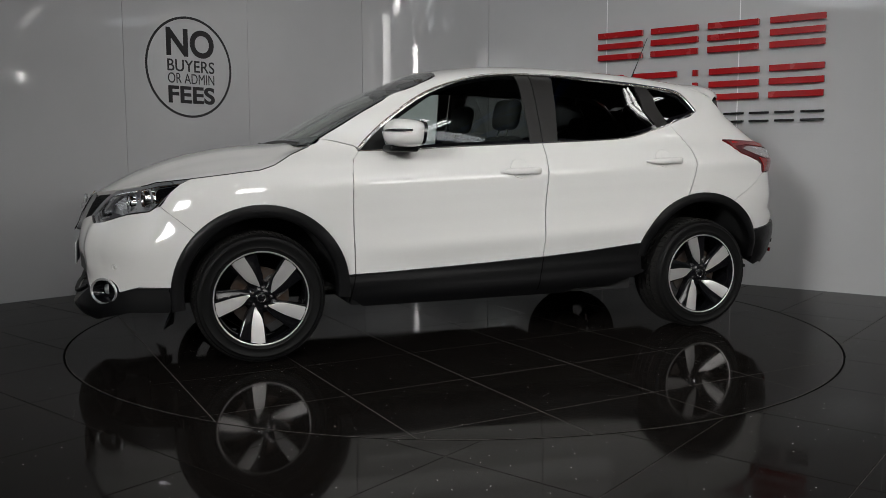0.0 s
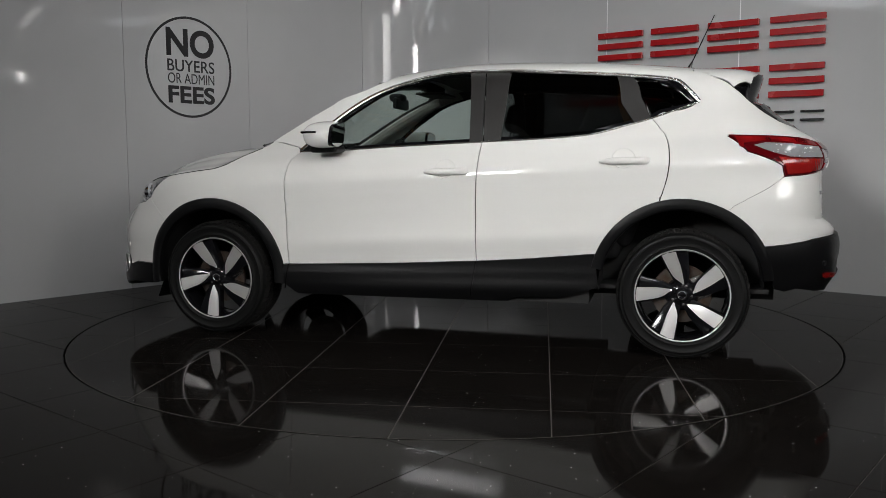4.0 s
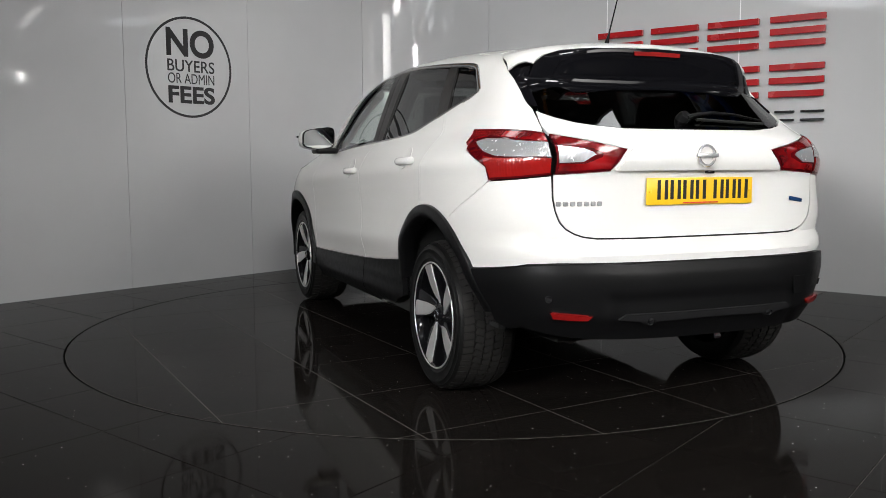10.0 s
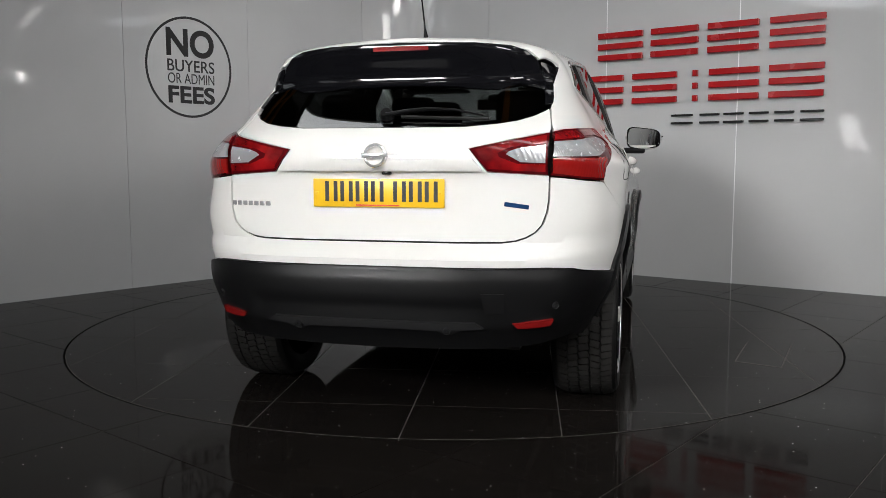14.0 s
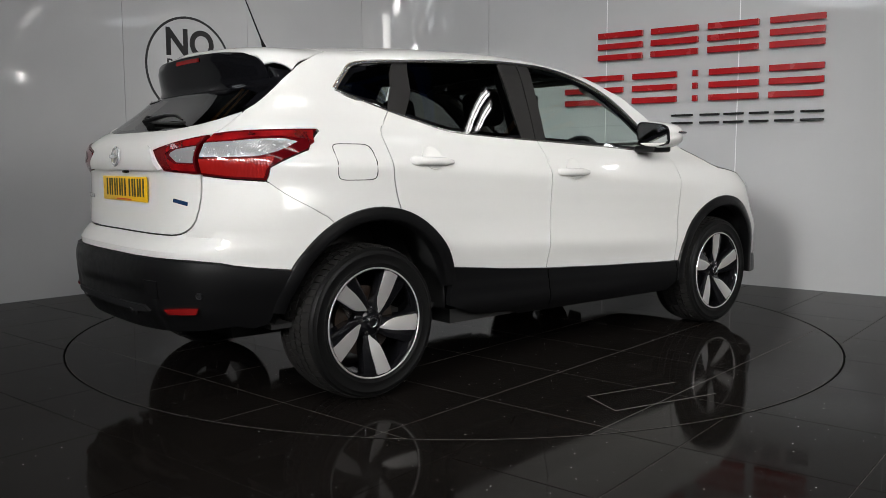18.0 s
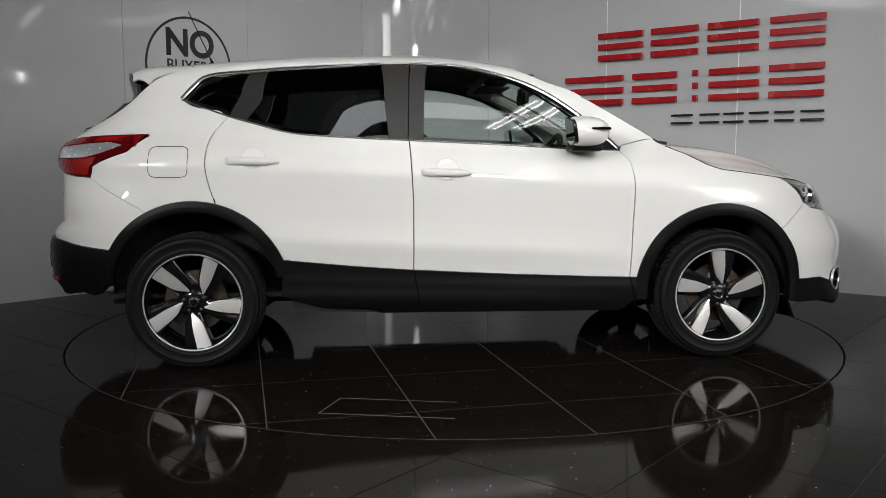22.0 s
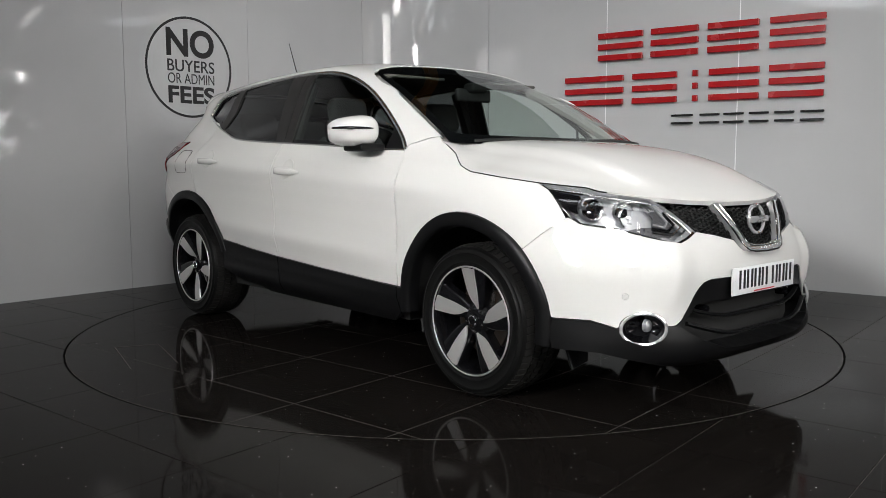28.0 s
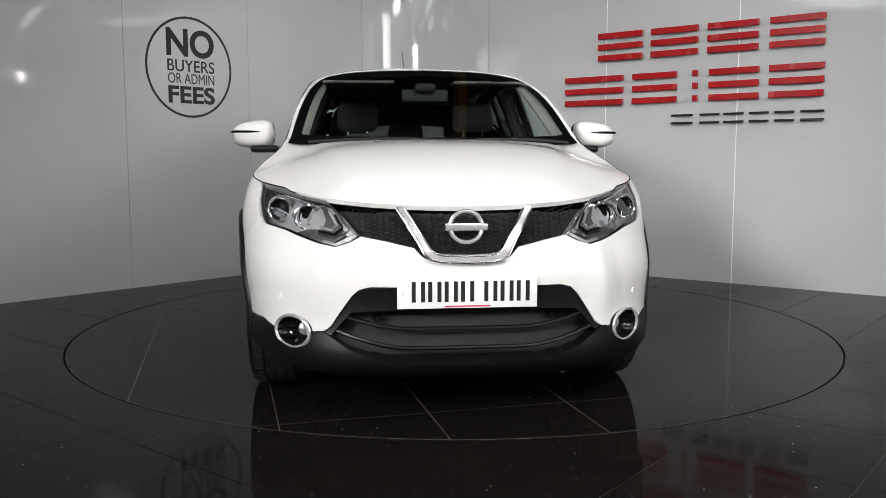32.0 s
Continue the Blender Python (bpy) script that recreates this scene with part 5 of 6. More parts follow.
    part("badge_ring", ring_at(c, (1, 0, 0.12), 0.060, 0.058, 0.0085, 44), BRIGHT, car, "chrome ring badge")
    part("badge_bar", round_box(-0.008, 0.008, -0.079, 0.079, -0.014, 0.014, 0.005, 2, Matrix.Translation(c + Vector((0.008, 0, 0)))), BRIGHT, car, "chrome badge bar")
    # headlamps
    lamp = [F(0.388, 0.735), F(0.43, 0.712), F(0.482, 0.692), F(0.54, 0.703), F(0.599, 0.722), F(0.68, 0.750), D(1.838, 0.767), D(1.795, 0.803), D(1.745, 0.860), D(1.695, 0.902), D(1.648, 0.927), D(1.80, 0.909), F(0.66, 0.895), F(0.57, 0.877), F(0.52, 0.868), F(0.46, 0.812)]
    for sgn in (1, -1):
        def side(bm, sgn=sgn):
            return bm if sgn > 0 else mirrored(bm)
        hl = part("headlamp", side(sheet(lamp, skin, off=-0.05, lip=-0.048, cu=0.04, cv=0.04)), BEZEL, car, "swept headlamp with clear cover and two projectors")
        part("lamp_cover", side(sheet(lamp, skin, off=-0.001, lip=0)), LENS, hl, "clear plastic cover")
        strip = [F(0.398, 0.738), F(0.435, 0.718), F(0.482, 0.699), F(0.54, 0.710), F(0.535, 0.726), F(0.485, 0.717), F(0.44, 0.737), F(0.415, 0.752)]
        part("running_light", side(sheet(strip, skin, off=-0.014, lip=0.012, cu=0.03, cv=0.02)), LAMP_WHITE, hl, "pale arrow-shaped running light")
        upper = [F(0.425, 0.752), F(0.44, 0.745), F(0.475, 0.790), F(0.515, 0.845), F(0.535, 0.862), F(0.52, 0.864), F(0.47, 0.815)]
        part("reflector", side(sheet(upper, skin, off=-0.018, lip=0.012, cu=0.03, cv=0.02)), REFLECTOR, hl, "bright inner reflector")
        brow = [D(1.66, 0.920), D(1.72, 0.875), D(1.76, 0.84), F(0.735, 0.80), F(0.725, 0.83), F(0.735, 0.865), D(1.80, 0.893)]
        part("reflector", side(sheet(brow, skin, off=-0.022, lip=0.012, cu=0.03, cv=0.02)), SMOKED, hl, "dark outer lamp mask")
        inner = [F(0.452, 0.748), F(0.50, 0.722), F(0.56, 0.722), F(0.61, 0.736), F(0.65, 0.752), F(0.60, 0.766), F(0.548, 0.768), F(0.532, 0.80), F(0.542, 0.845), F(0.552, 0.864), F(0.525, 0.856), F(0.487, 0.802)]
        part("lamp_mask", side(sheet(inner, skin, off=-0.028, lip=0.012, cu=0.03, cv=0.02)), BEZEL_DARK, hl, "dark inner lamp mask")
        for x, y, z, r, lens in ((1.835, 0.700, 0.829, 0.046, GLOSS_BLACK), (1.900, 0.585, 0.803, 0.044, GLOSS_BLACK)):
            c, n = Vector((x, y * sgn, z)), Vector((0.96, 0.22 * sgn, 0.0))
            part("lamp_bowl", disc_at(c - n * 0.012, n, r, [(0.75, -0.02), (1.02, 0.002), (1.14, 0.014), (1.17, 0.016)], 36), REFLECTOR, hl, "bright reflector bowl")
            part("projector_ring", disc_at(c, n, r, [(0.72, 0.004), (0.80, 0.022), (0.95, 0.028), (1.02, 0.022), (1.05, -0.02)], 36), CHROME, hl, "bright projector ring")
            part("projector_lens", disc_at(c, n, r, [(0.001, 0.026), (0.35, 0.022), (0.6, 0.012), (0.74, 0.002)], 32), lens, hl, "domed projector lens")
        cc, cn = Vector((1.912, 0.585 * sgn, 0.800)), Vector((0.96, 0.22 * sgn, 0.0))
        part("light_guide", tube([cc + cn * 0.02 + Vector((0, sgn * 0.052 * math.cos(radians(a)), 0.045 * math.sin(radians(a)))) for a in range(-100, 121, 20)], 0.006, 8), CHROME, hl, "bright curved light guide")
        for mat, path in ((CHROME, (F(0.560, 0.748), F(0.485, 0.737), F(0.437, 0.765), F(0.472, 0.812))), (LAMP_WHITE, (F(0.548, 0.775), F(0.505, 0.764), F(0.486, 0.785), F(0.515, 0.836))), (GLOSS_BLACK, (F(0.555, 0.760), F(0.495, 0.750), F(0.462, 0.775), F(0.492, 0.822)))):
            part("lamp_blade", side(ribbon(finer(list(path), 0.02), skin, 0.011, 0.006, off=-0.022)), mat, hl, "slim angled blade inside the lamp")
        part("lamp_trim", side(ribbon([D(1.68, 0.918), D(1.80, 0.901), F(0.66, 0.887), F(0.57, 0.869), F(0.50, 0.85), F(0.44, 0.785), F(0.405, 0.742)], skin, 0.012, 0.004, off=-0.016)), CHROME, hl, "thin bright trim line")
        part("lamp_edge", side(ribbon(finer([F(0.395, 0.737), F(0.43, 0.717), F(0.482, 0.697), F(0.54, 0.708), F(0.599, 0.727), F(0.68, 0.755), D(1.835, 0.772), D(1.797, 0.806), D(1.745, 0.860), D(1.70, 0.900), D(1.66, 0.922)], 0.03), skin, 0.016, 0.003, off=-0.008)), GLOSS_BLACK, hl, "black lower edge")
    number_plate(car, front_at(0, 0.534) + Vector((0.012, 0, 0)), 0, 0.520, 0.112, WHITE_PLATE, "white front number plate with black bars")


def number_plate(car, centre, turn, w, h, mat, label):
    m = Matrix.Translation(centre) @ pose(0, 0, 0, 0, 0, turn)
    plate = part("number_plate", round_box(-0.003, 0.003, -w / 2, w / 2, -h / 2, h / 2, 0.0028, 2, m), mat, car, label)
    x = -0.207
    for k in range(7):
        cw, ch, st = 0.049, 0.076, 0.015
        for a in (0, cw - st):
            bm = bmesh.new()
            box(bm, 0.0030, 0.0045, x + a, x + a + st, -ch / 2 + 0.006, ch / 2 + 0.006, m)
            part("plate_bar", bm, INK, plate, smooth=False)
        x += cw + 0.0115 + (0.026 if k == 3 else 0)
    bm = bmesh.new()
    box(bm, 0.0030, 0.0042, -0.085, 0.085, -h / 2 + 0.005, -h / 2 + 0.010, m)
    part("plate_strip", bm, RED_PRINT, plate, "small red line", smooth=False)
    for y in (-0.24, 0.24):
        part("screw_cap", disc_at(m @ Vector((0.003, y, 0)), m.to_3x3() @ Vector((1, 0, 0)), 0.007, [(0.001, 0.003), (0.7, 0.0026), (1, 0)], 14), mat, plate)


def car_rear(car):
    # tailgate
    tg = [(0, 0.722), (0.30, 0.722), (0.466, 0.724), (0.515, 0.730), (0.551, 0.742), (0.582, 0.760), (0.604, 0.785), (0.620, 0.83), (0.627, 0.88), (0.628, 0.962)]
    tg += [(0.52, 0.969), (0.412, 0.975), (0.345, 1.062), (0.48, 1.092), (0.624, 1.124), (0.622, 1.150), (0.612, 1.185), (0.604, 1.214), (0.590, 1.203), (0.555, 1.183), (0.50, 1.164), (0.432, 1.152), (0.32, 1.141), (0, 1.140)]
    part("tailgate", sheet(tg, rear_at, both=True, cu=0.04, cv=0.03), PAINT, car, "pearl white tailgate")
    brow = [(0, 0.979), (0.20, 0.979), (0.395, 0.979), (0.350, 1.040), (0.325, 1.066), (0.29, 1.083), (0.20, 1.091), (0, 1.095)]
    part("tailgate_brow", sheet(brow, lambda y, z: rear_at(y, z) + Vector((-0.016 * smooth_step(1.10, 1.0, z) - 0.002, 0, 0)), both=True, lip=0.03, cu=0.04, cv=0.02), PAINT, car, "raised white brow over the plate")
    part("latch", round_box(-0.01, 0.01, -0.035, 0.0, -0.006, 0.006, 0.004, 2, Matrix.Translation(rear_at(0, 0.972) + Vector((-0.012, -0.02, 0)))), GLOSS_BLACK, car, "small black tailgate switch")
    gl = [(0, 1.146), (0.32, 1.147), (0.432, 1.158), (0.50, 1.170), (0.556, 1.190), (0.580, 1.208), (0.589, 1.226), (0.573, 1.30), (0.48, 1.320), (0.40, 1.300), (0.23, 1.312), (0, 1.317)]
    part("rear_screen", sheet(gl, rear_at, both=True, off=-0.004, lip=0.008, cu=0.04, cv=0.03), PRIVACY, car, "dark privacy glass rear screen")
    o = gl[:8]
    bd = [(0, 1.146)] + o[1:] + [(0.545, 1.30), (0.562, 1.232), (0.540, 1.212), (0.432, 1.18), (0.32, 1.168), (0, 1.167)]
    part("screen_border", sheet(bd, rear_at, both=True, off=-0.012, lip=0, cu=0.05, cv=0.04), GLOSS_BLACK, car, "black printed screen border")
    sp = [(0, 1.313), (0.23, 1.308), (0.40, 1.296), (0.48, 1.316), (0.575, 1.297), (0.560, 1.35), (0.540, 1.40), (0.50, 1.435), (0.44, 1.455), (0.3, 1.466), (0, 1.472)]
    def lift(p):
        """The spoiler rises a little behind the roof."""
        p.z += 0.015 * smooth_step(1.36, 1.44, p.z) * smooth_step(-1.38, -1.62, p.x)
        return p
    def hollow(p):
        """The spoiler's face lies ahead of its lip."""
        p.x += 0.042 * smooth_step(1.300, 1.330, p.z) * min(max((1.466 - p.z) / 0.136, 0), 1) * smooth_step(-1.60, -1.68, p.x)
        return lift(p)
    part("spoiler_face", sheet(sp, lambda y, z: hollow(rear_at(y, z)), both=True, lip=0.008, cu=0.04, cv=0.025), SMOKED, car, "gloss black underside of the roof spoiler")
    cheek = [D(-1.557, 1.388), D(-1.596, 1.357), D(-1.629, 1.325), D(-1.663, 1.296), D(-1.698, 1.268), D(-1.739, 1.240), B(0.587, 1.232), B(0.575, 1.298), B(0.562, 1.35), B(0.543, 1.40)]
    pair("spoiler_cheek", sheet(cheek, lambda s_, v_: hollow(skin(s_, v_)), off=0.0005, lip=0.006, cu=0.03, cv=0.03), SMOKED, car, "gloss black spoiler cheek")
    top = [(-1.381, 0), (-1.378, 0.2), (-1.371, 0.40), (-1.357, 0.525), (-1.360, 0.542), (-1.458, half(-1.458, 1.451)), (-1.555, half(-1.555, 1.391))]
    top += [tuple(rear_at(y, z).xy) for y, z in ((0.545, 1.410), (0.505, 1.443), (0.44, 1.461), (0.3, 1.470), (0.15, 1.475), (0, 1.476))]
    part("spoiler_top", sheet(top, lambda x, y: lift(roof_at(x, y)), both=True, lip=0.008, cu=0.03, cv=0.03), PAINT, car, "pearl white roof spoiler")
    bl = [(0, 1.441), (0.115, 1.440), (0.115, 1.457), (0, 1.459)]
    part("brake_light", sheet(bl, lambda y, z: hollow(rear_at(y, z)), both=True, off=0.006, lip=0.01, cu=0.04, cv=0.02), LAMP_RED_BRIGHT, car, "slim red high brake light")
    # wiper
    pts = [rear_at(y, z) + Vector((-0.03, 0, 0)) for y, z in ((0.0, 1.190), (-0.08, 1.205), (-0.16, 1.213), (-0.26, 1.208), (-0.38, 1.185))]
    wip = part("rear_wiper", tube(pts, [0.018, 0.016, 0.013, 0.010, 0.006], 10, flat=0.6), BLACK_TRIM, car, "black rear wiper arm")
    part("wiper_pivot", disc_at(rear_at(0.0, 1.187) + Vector((-0.004, 0, 0)), (-1, 0, 0.7), 0.026, [(0.001, 0.03), (0.7, 0.028), (1, 0.015), (1.05, -0.01)], 24), BLACK_TRIM, wip)
    pts = [rear_at(y, z) + Vector((-0.012, 0, 0)) for y, z in ((-0.06, 1.184), (-0.2, 1.178), (-0.36, 1.172), (-0.40, 1.172))]
    part("wiper_blade", tube(pts, 0.007, 6), INK, wip)
    # bumper
    wl = [B(0, 0.716), B(0.30, 0.716), B(0.468, 0.718), B(0.518, 0.724), B(0.556, 0.737), B(0.588, 0.756), B(0.610, 0.782), B(0.626, 0.83), B(0.633, 0.88), B(0.635, 0.958), D(-1.90, 0.945), D(-1.800, 0.937)]
    wl += [D(-1.7865, 0.932), D(-1.736, 0.893), D(-1.636, 0.836), D(-1.561, 0.793)] + arc(ARCH_R[0], ARCH_R[1], 0.45, 118.4, 149, 10) + [D(-1.705, 0.592), D(-1.80, 0.602), D(-1.914, 0.617), B(0.72, 0.626), B(0.628, 0.634), B(0.40, 0.635), B(0, 0.635)]
    part("rear_bumper", sheet(wl, skin, both=True, cu=0.04, cv=0.03), PAINT, car, "pearl white upper rear bumper")
    bk = [B(0, 0.631), B(0.40, 0.631), B(0.628, 0.630), B(0.72, 0.622), D(-1.914, 0.613), D(-1.80, 0.598), D(-1.705, 0.588)] + arc(ARCH_R[0], ARCH_R[1], 0.45, 150, 176, 8) + [D(-1.77, 0.375), D(-1.82, 0.36), B(0.70, 0.375), B(0.60, 0.352), B(0.425, 0.338), B(0, 0.332)]
    def hollowed(s_, v_):
        p = skin(s_, v_)
        if p.x < XR:
            p.x += 0.012 * smooth_step(0.535, 0.485, p.z) * smooth_step(0.49, 0.43, abs(p.y)) - 0.006 * smooth_step(0.575, 0.605, p.z) * smooth_step(0.80, 0.70, abs(p.y))
        return p
    part("lower_bumper", sheet(bk, hollowed, both=True, off=0.012, lip=0.06, cu=0.025, cv=0.015), BLACK_TRIM, car, "grained black lower rear bumper")
    ins = [(0, 0.440), (0.385, 0.440), (0.415, 0.420), (0.33, 0.412), (0.30, 0.396), (0.275, 0.394), (0.25, 0.409), (0, 0.412)]
    part("bumper_insert", sheet(ins, rear_at, both=True, off=0.010, lip=0.02, cu=0.04, cv=0.02), DASH, car, "dark grey bumper insert")
    for y, z in ((0.285, 0.412), (-0.285, 0.412), (0.655, 0.50), (-0.655, 0.50)):
        c, n = skin(*B(abs(y), z)), skin_normal(*B(abs(y), z))
        c, n = c + n * (0.014 if abs(y) > 0.5 else 0.013), n
        c.y, n.y = math.copysign(c.y, y), math.copysign(n.y, y)
        part("parking_sensor", disc_at(c, n, 0.0135, [(0.001, 0.004), (0.75, 0.004), (0.8, 0.001), (0.9, 0.001), (1.0, 0.004), (1.05, -0.02)], 24), DASH, car)
    rf = [(0.648, 0.449), (0.58, 0.445), (0.513, 0.438), (0.528, 0.421), (0.58, 0.421), (0.637, 0.425)]
    pair("reflector", sheet(rf, rear_at, off=0.017, lip=0.012, cu=0.04, cv=0.03), LAMP_RED_BRIGHT, car, "red bumper reflector")
    eye = [(-0.405, 0.545), (-0.485, 0.545), (-0.485, 0.475), (-0.42, 0.473)]
    part("towing_eye_cover", sheet(eye, rear_at, off=0.0145, lip=0.006, cu=0.04, cv=0.03), BLACK_TRIM, car, "square towing eye cover")
    # lamps
    outer = [D(-1.531, 1.145), D(-1.65, 1.142), D(-1.775, 1.137), D(-1.87, 1.130), B(0.632, 1.120), B(0.633, 0.966), D(-1.90, 0.951), D(-1.798, 0.943), D(-1.785, 0.992), D(-1.746, 1.015), D(-1.618, 1.063)]
    for sgn in (1, -1):
        def side(bm, sgn=sgn):
            return bm if sgn > 0 else mirrored(bm)
        lamp = part("tail_lamp", side(sheet(outer, skin, off=0.004, lip=0.02, cu=0.03, cv=0.03)), LAMP_DARK, car, "boomerang tail lamp in red and clear plastic")
        band = [D(-1.555, 1.136), D(-1.65, 1.134), D(-1.775, 1.129), D(-1.87, 1.122), B(0.640, 1.112), B(0.640, 1.088), D(-1.88, 1.096), D(-1.81, 1.106), D(-1.70, 1.113), D(-1.60, 1.102), D(-1.60, 1.078), D(-1.578, 1.088)]
        part("red_band", side(sheet(band, skin, off=0.007, lip=0.006, cu=0.03, cv=0.03)), LAMP_RED, lamp, "red upper band")
        clear = [D(-1.648, 1.090), D(-1.70, 1.103), D(-1.81, 1.098), D(-1.88, 1.090), B(0.640, 1.083), B(0.640, 1.032), D(-1.88, 1.031), D(-1.82, 1.034), D(-1.745, 1.052), D(-1.69, 1.072)]
        part("clear_insert", side(sheet(clear, skin, off=0.0065, lip=0.006, cu=0.02, cv=0.03)), LAMP_WHITE, lamp, "clear ribbed insert")
        block = [B(0.640, 1.025), D(-1.88, 1.024), D(-1.815, 1.027), D(-1.762, 1.034), D(-1.775, 1.010), D(-1.797, 0.985), D(-1.806, 0.952), D(-1.90, 0.959), B(0.640, 0.974)]
        part("red_block", side(sheet(block, skin, off=0.0075, lip=0.006, cu=0.03, cv=0.02)), LAMP_LOW, lamp, "bright red lower block")
        inner = [(0.624, 1.117), (0.48, 1.087), (0.350, 1.061), (0.414, 0.980), (0.52, 0.973), (0.624, 0.967)]
        gate = part("tail_lamp", side(sheet(inner, rear_at, off=0.003, lip=0.02, cu=0.03, cv=0.03)), LAMP_DARK, car, "inner tail lamp on the tailgate")
        red = [(0.616, 1.107), (0.48, 1.079), (0.37, 1.056), (0.418, 0.990), (0.52, 0.983), (0.616, 0.979), (0.616, 1.005), (0.52, 1.008), (0.455, 1.030), (0.45, 1.045), (0.49, 1.062), (0.616, 1.077)]
        part("red_band", side(sheet(red, rear_at, off=0.006, lip=0.006, cu=0.03, cv=0.02)), LAMP_RED, gate, "red outer band")
        white = [(0.616, 1.073), (0.52, 1.061), (0.49, 1.050), (0.48, 1.040), (0.53, 1.012), (0.616, 1.009)]
        part("clear_insert", side(sheet(white, rear_at, off=0.0055, lip=0.006, cu=0.03, cv=0.02)), LAMP_WHITE, gate, "clear insert")
    number_plate(car, rear_at(0, 0.898) + Vector((-0.010, 0, 0)), 180, 0.512, 0.106, YELLOW, "yellow rear number plate with black bars")
    c = rear_at(0, 1.037) + Vector((-0.024, 0, 0))
    part("badge_ring", ring_at(c, (-1, 0, 0.1), 0.0385, 0.0395, 0.0055, 40), BRIGHT, car, "chrome ring badge")
    part("badge_bar", round_box(-0.005, 0.005, -0.052, 0.052, -0.008, 0.008, 0.003, 2, Matrix.Translation(c + Vector((-0.004, 0, 0)))), BRIGHT, car, "chrome badge bar")
    for k in range(7):
        y = 0.612 - k * 0.0265
        p = rear_at(y, 0.854)
        n = (p - rear_at(y - 0.02, 0.854)).normalized()
        a = math.degrees(math.atan2(n.y, n.x))
        part("model_badge", round_box(-0.010, 0.010, -0.003, 0.004, -0.009, 0.009, 0.0025, 1, Matrix.Translation(p + Vector((-0.002, 0, 0))) @ pose(0, 0, 0, 0, 0, a)), BRIGHT, car)
    p = rear_at(-0.517, 0.855)
    part("side_badge", round_box(-0.045, 0.045, -0.003, 0.003, -0.008, 0.008, 0.002, 1, Matrix.Translation(p + Vector((-0.002, 0, 0))) @ pose(0, 0, 0, 0, -8, 93 + 10)), BLUE_BADGE, car, "small blue and silver badge")


def car_details(car):
    # door mirrors
    for sgn in (1, -1):
        root = None
        bm = bmesh.new()
        rows = []
        for i in range(13):
            u = -1 + 2 * i / 12
            row = []
            for k in range(24):
                a = 2 * math.pi * k / 24
                r = max(1 - abs(u) ** 3.0, 0.0) ** (1 / 2.6)
                cx = math.copysign(abs(math.cos(a)) ** 0.8, math.cos(a))
                sz = math.copysign(abs(math.sin(a)) ** 0.75, math.sin(a))
                x = max(0.112 * r * cx, -0.070)
                yy = 0.932 + 0.116 * u
                z = 1.158 + (0.073 - 0.010 * u) * r * sz - 0.006 * u
                row.append(bm.verts.new((0.582 + x - 0.003 * u, sgn * yy, z)))
            rows.append(row)
        for p, q in zip(rows, rows[1:]):
            for k in range(24):
                bm.faces.new((p[k], p[(k + 1) % 24], q[(k + 1) % 24], q[k]))
        bmesh.ops.remove_doubles(bm, verts=bm.verts[:], dist=0.0005)
        bmesh.ops.recalc_face_normals(bm, faces=bm.faces[:])
        shell = part("door_mirror", bm, PAINT, car, "white door mirror on a black foot", angle=60)
        foot = round_box(0.515, 0.675, 0.80, 0.945, 1.062, 1.100, 0.016, 3)
        part("mirror_foot", foot if sgn > 0 else mirrored(foot), BLACK_TRIM, shell, "black mirror foot")
        for nm, sc, x0, x1, mat, lab in (("mirror_back", 0.955, -0.0735, -0.058, GLOSS_BLACK, "black mirror surround"), ("mirror_glass", 0.87, -0.0755, -0.0700, MIRROR, "mirror glass")):
            outline = []
            for k in range(32):
                a = 2 * math.pi * k / 32
                u = math.copysign(abs(math.cos(a)) ** 0.45, math.cos(a)) * sc * 0.94
                outline.append((u, math.copysign(abs(math.sin(a)) ** 0.5, math.sin(a)) * sc * 0.93))
            bm = bmesh.new()
            lo = [bm.verts.new((0.582 + x0 - 0.003 * u - 0.009 * w, sgn * (0.932 + 0.116 * u), 1.158 + (0.073 - 0.010 * u) * w - 0.006 * u)) for u, w in outline]
            hi = [bm.verts.new((0.582 + x1 - 0.003 * u - 0.009 * w, sgn * (0.932 + 0.116 * u), 1.158 + (0.073 - 0.010 * u) * w - 0.006 * u)) for u, w in outline]
            bm.faces.new(lo), bm.faces.new(hi[::-1])
            for k in range(32):
                bm.faces.new((lo[k], hi[k], hi[(k + 1) % 32], lo[(k + 1) % 32]))
            bmesh.ops.recalc_face_normals(bm, faces=bm.faces[:])
            part(nm, bm, mat, shell, lab)
        pts = [Vector((0.582 + 0.113 * math.cos(t) - 0.003 * u, sgn * (0.932 + 0.118 * u), 1.170)) for t, u in ((0.15, -0.35), (0.12, 0.0), (0.14, 0.3), (0.25, 0.6), (0.5, 0.83), (1.0, 0.97), (1.5, 1.0))]
        part("indicator", tube(pts, [0.002, 0.006, 0.007, 0.007, 0.0065, 0.006, 0.005], 8), GLOSS_BLACK, shell, "slim dark indicator strip")
        # triangle at the mirror's root
        tri = [D(0.79, 1.076), D(0.64, 1.080), D(0.66, 1.19), D(0.70, 1.163)]
        t = sheet(tri, skin, off=-0.006, lip=0.01)
        part("mirror_base", t if sgn > 0 else mirrored(t), BLACK_TRIM, car, "black mirror base")
    # aerial
    pts = [(-1.335, 0, 1.535), (-1.345, 0, 1.565), (-1.36, 0, 1.60), (-1.475, 0, 1.86)]
    part("aerial", tube(pts, [0.018, 0.011, 0.004, 0.0022], 8), GLOSS_BLACK, car, "short black roof aerial")
    # fuel flap
    flap = []
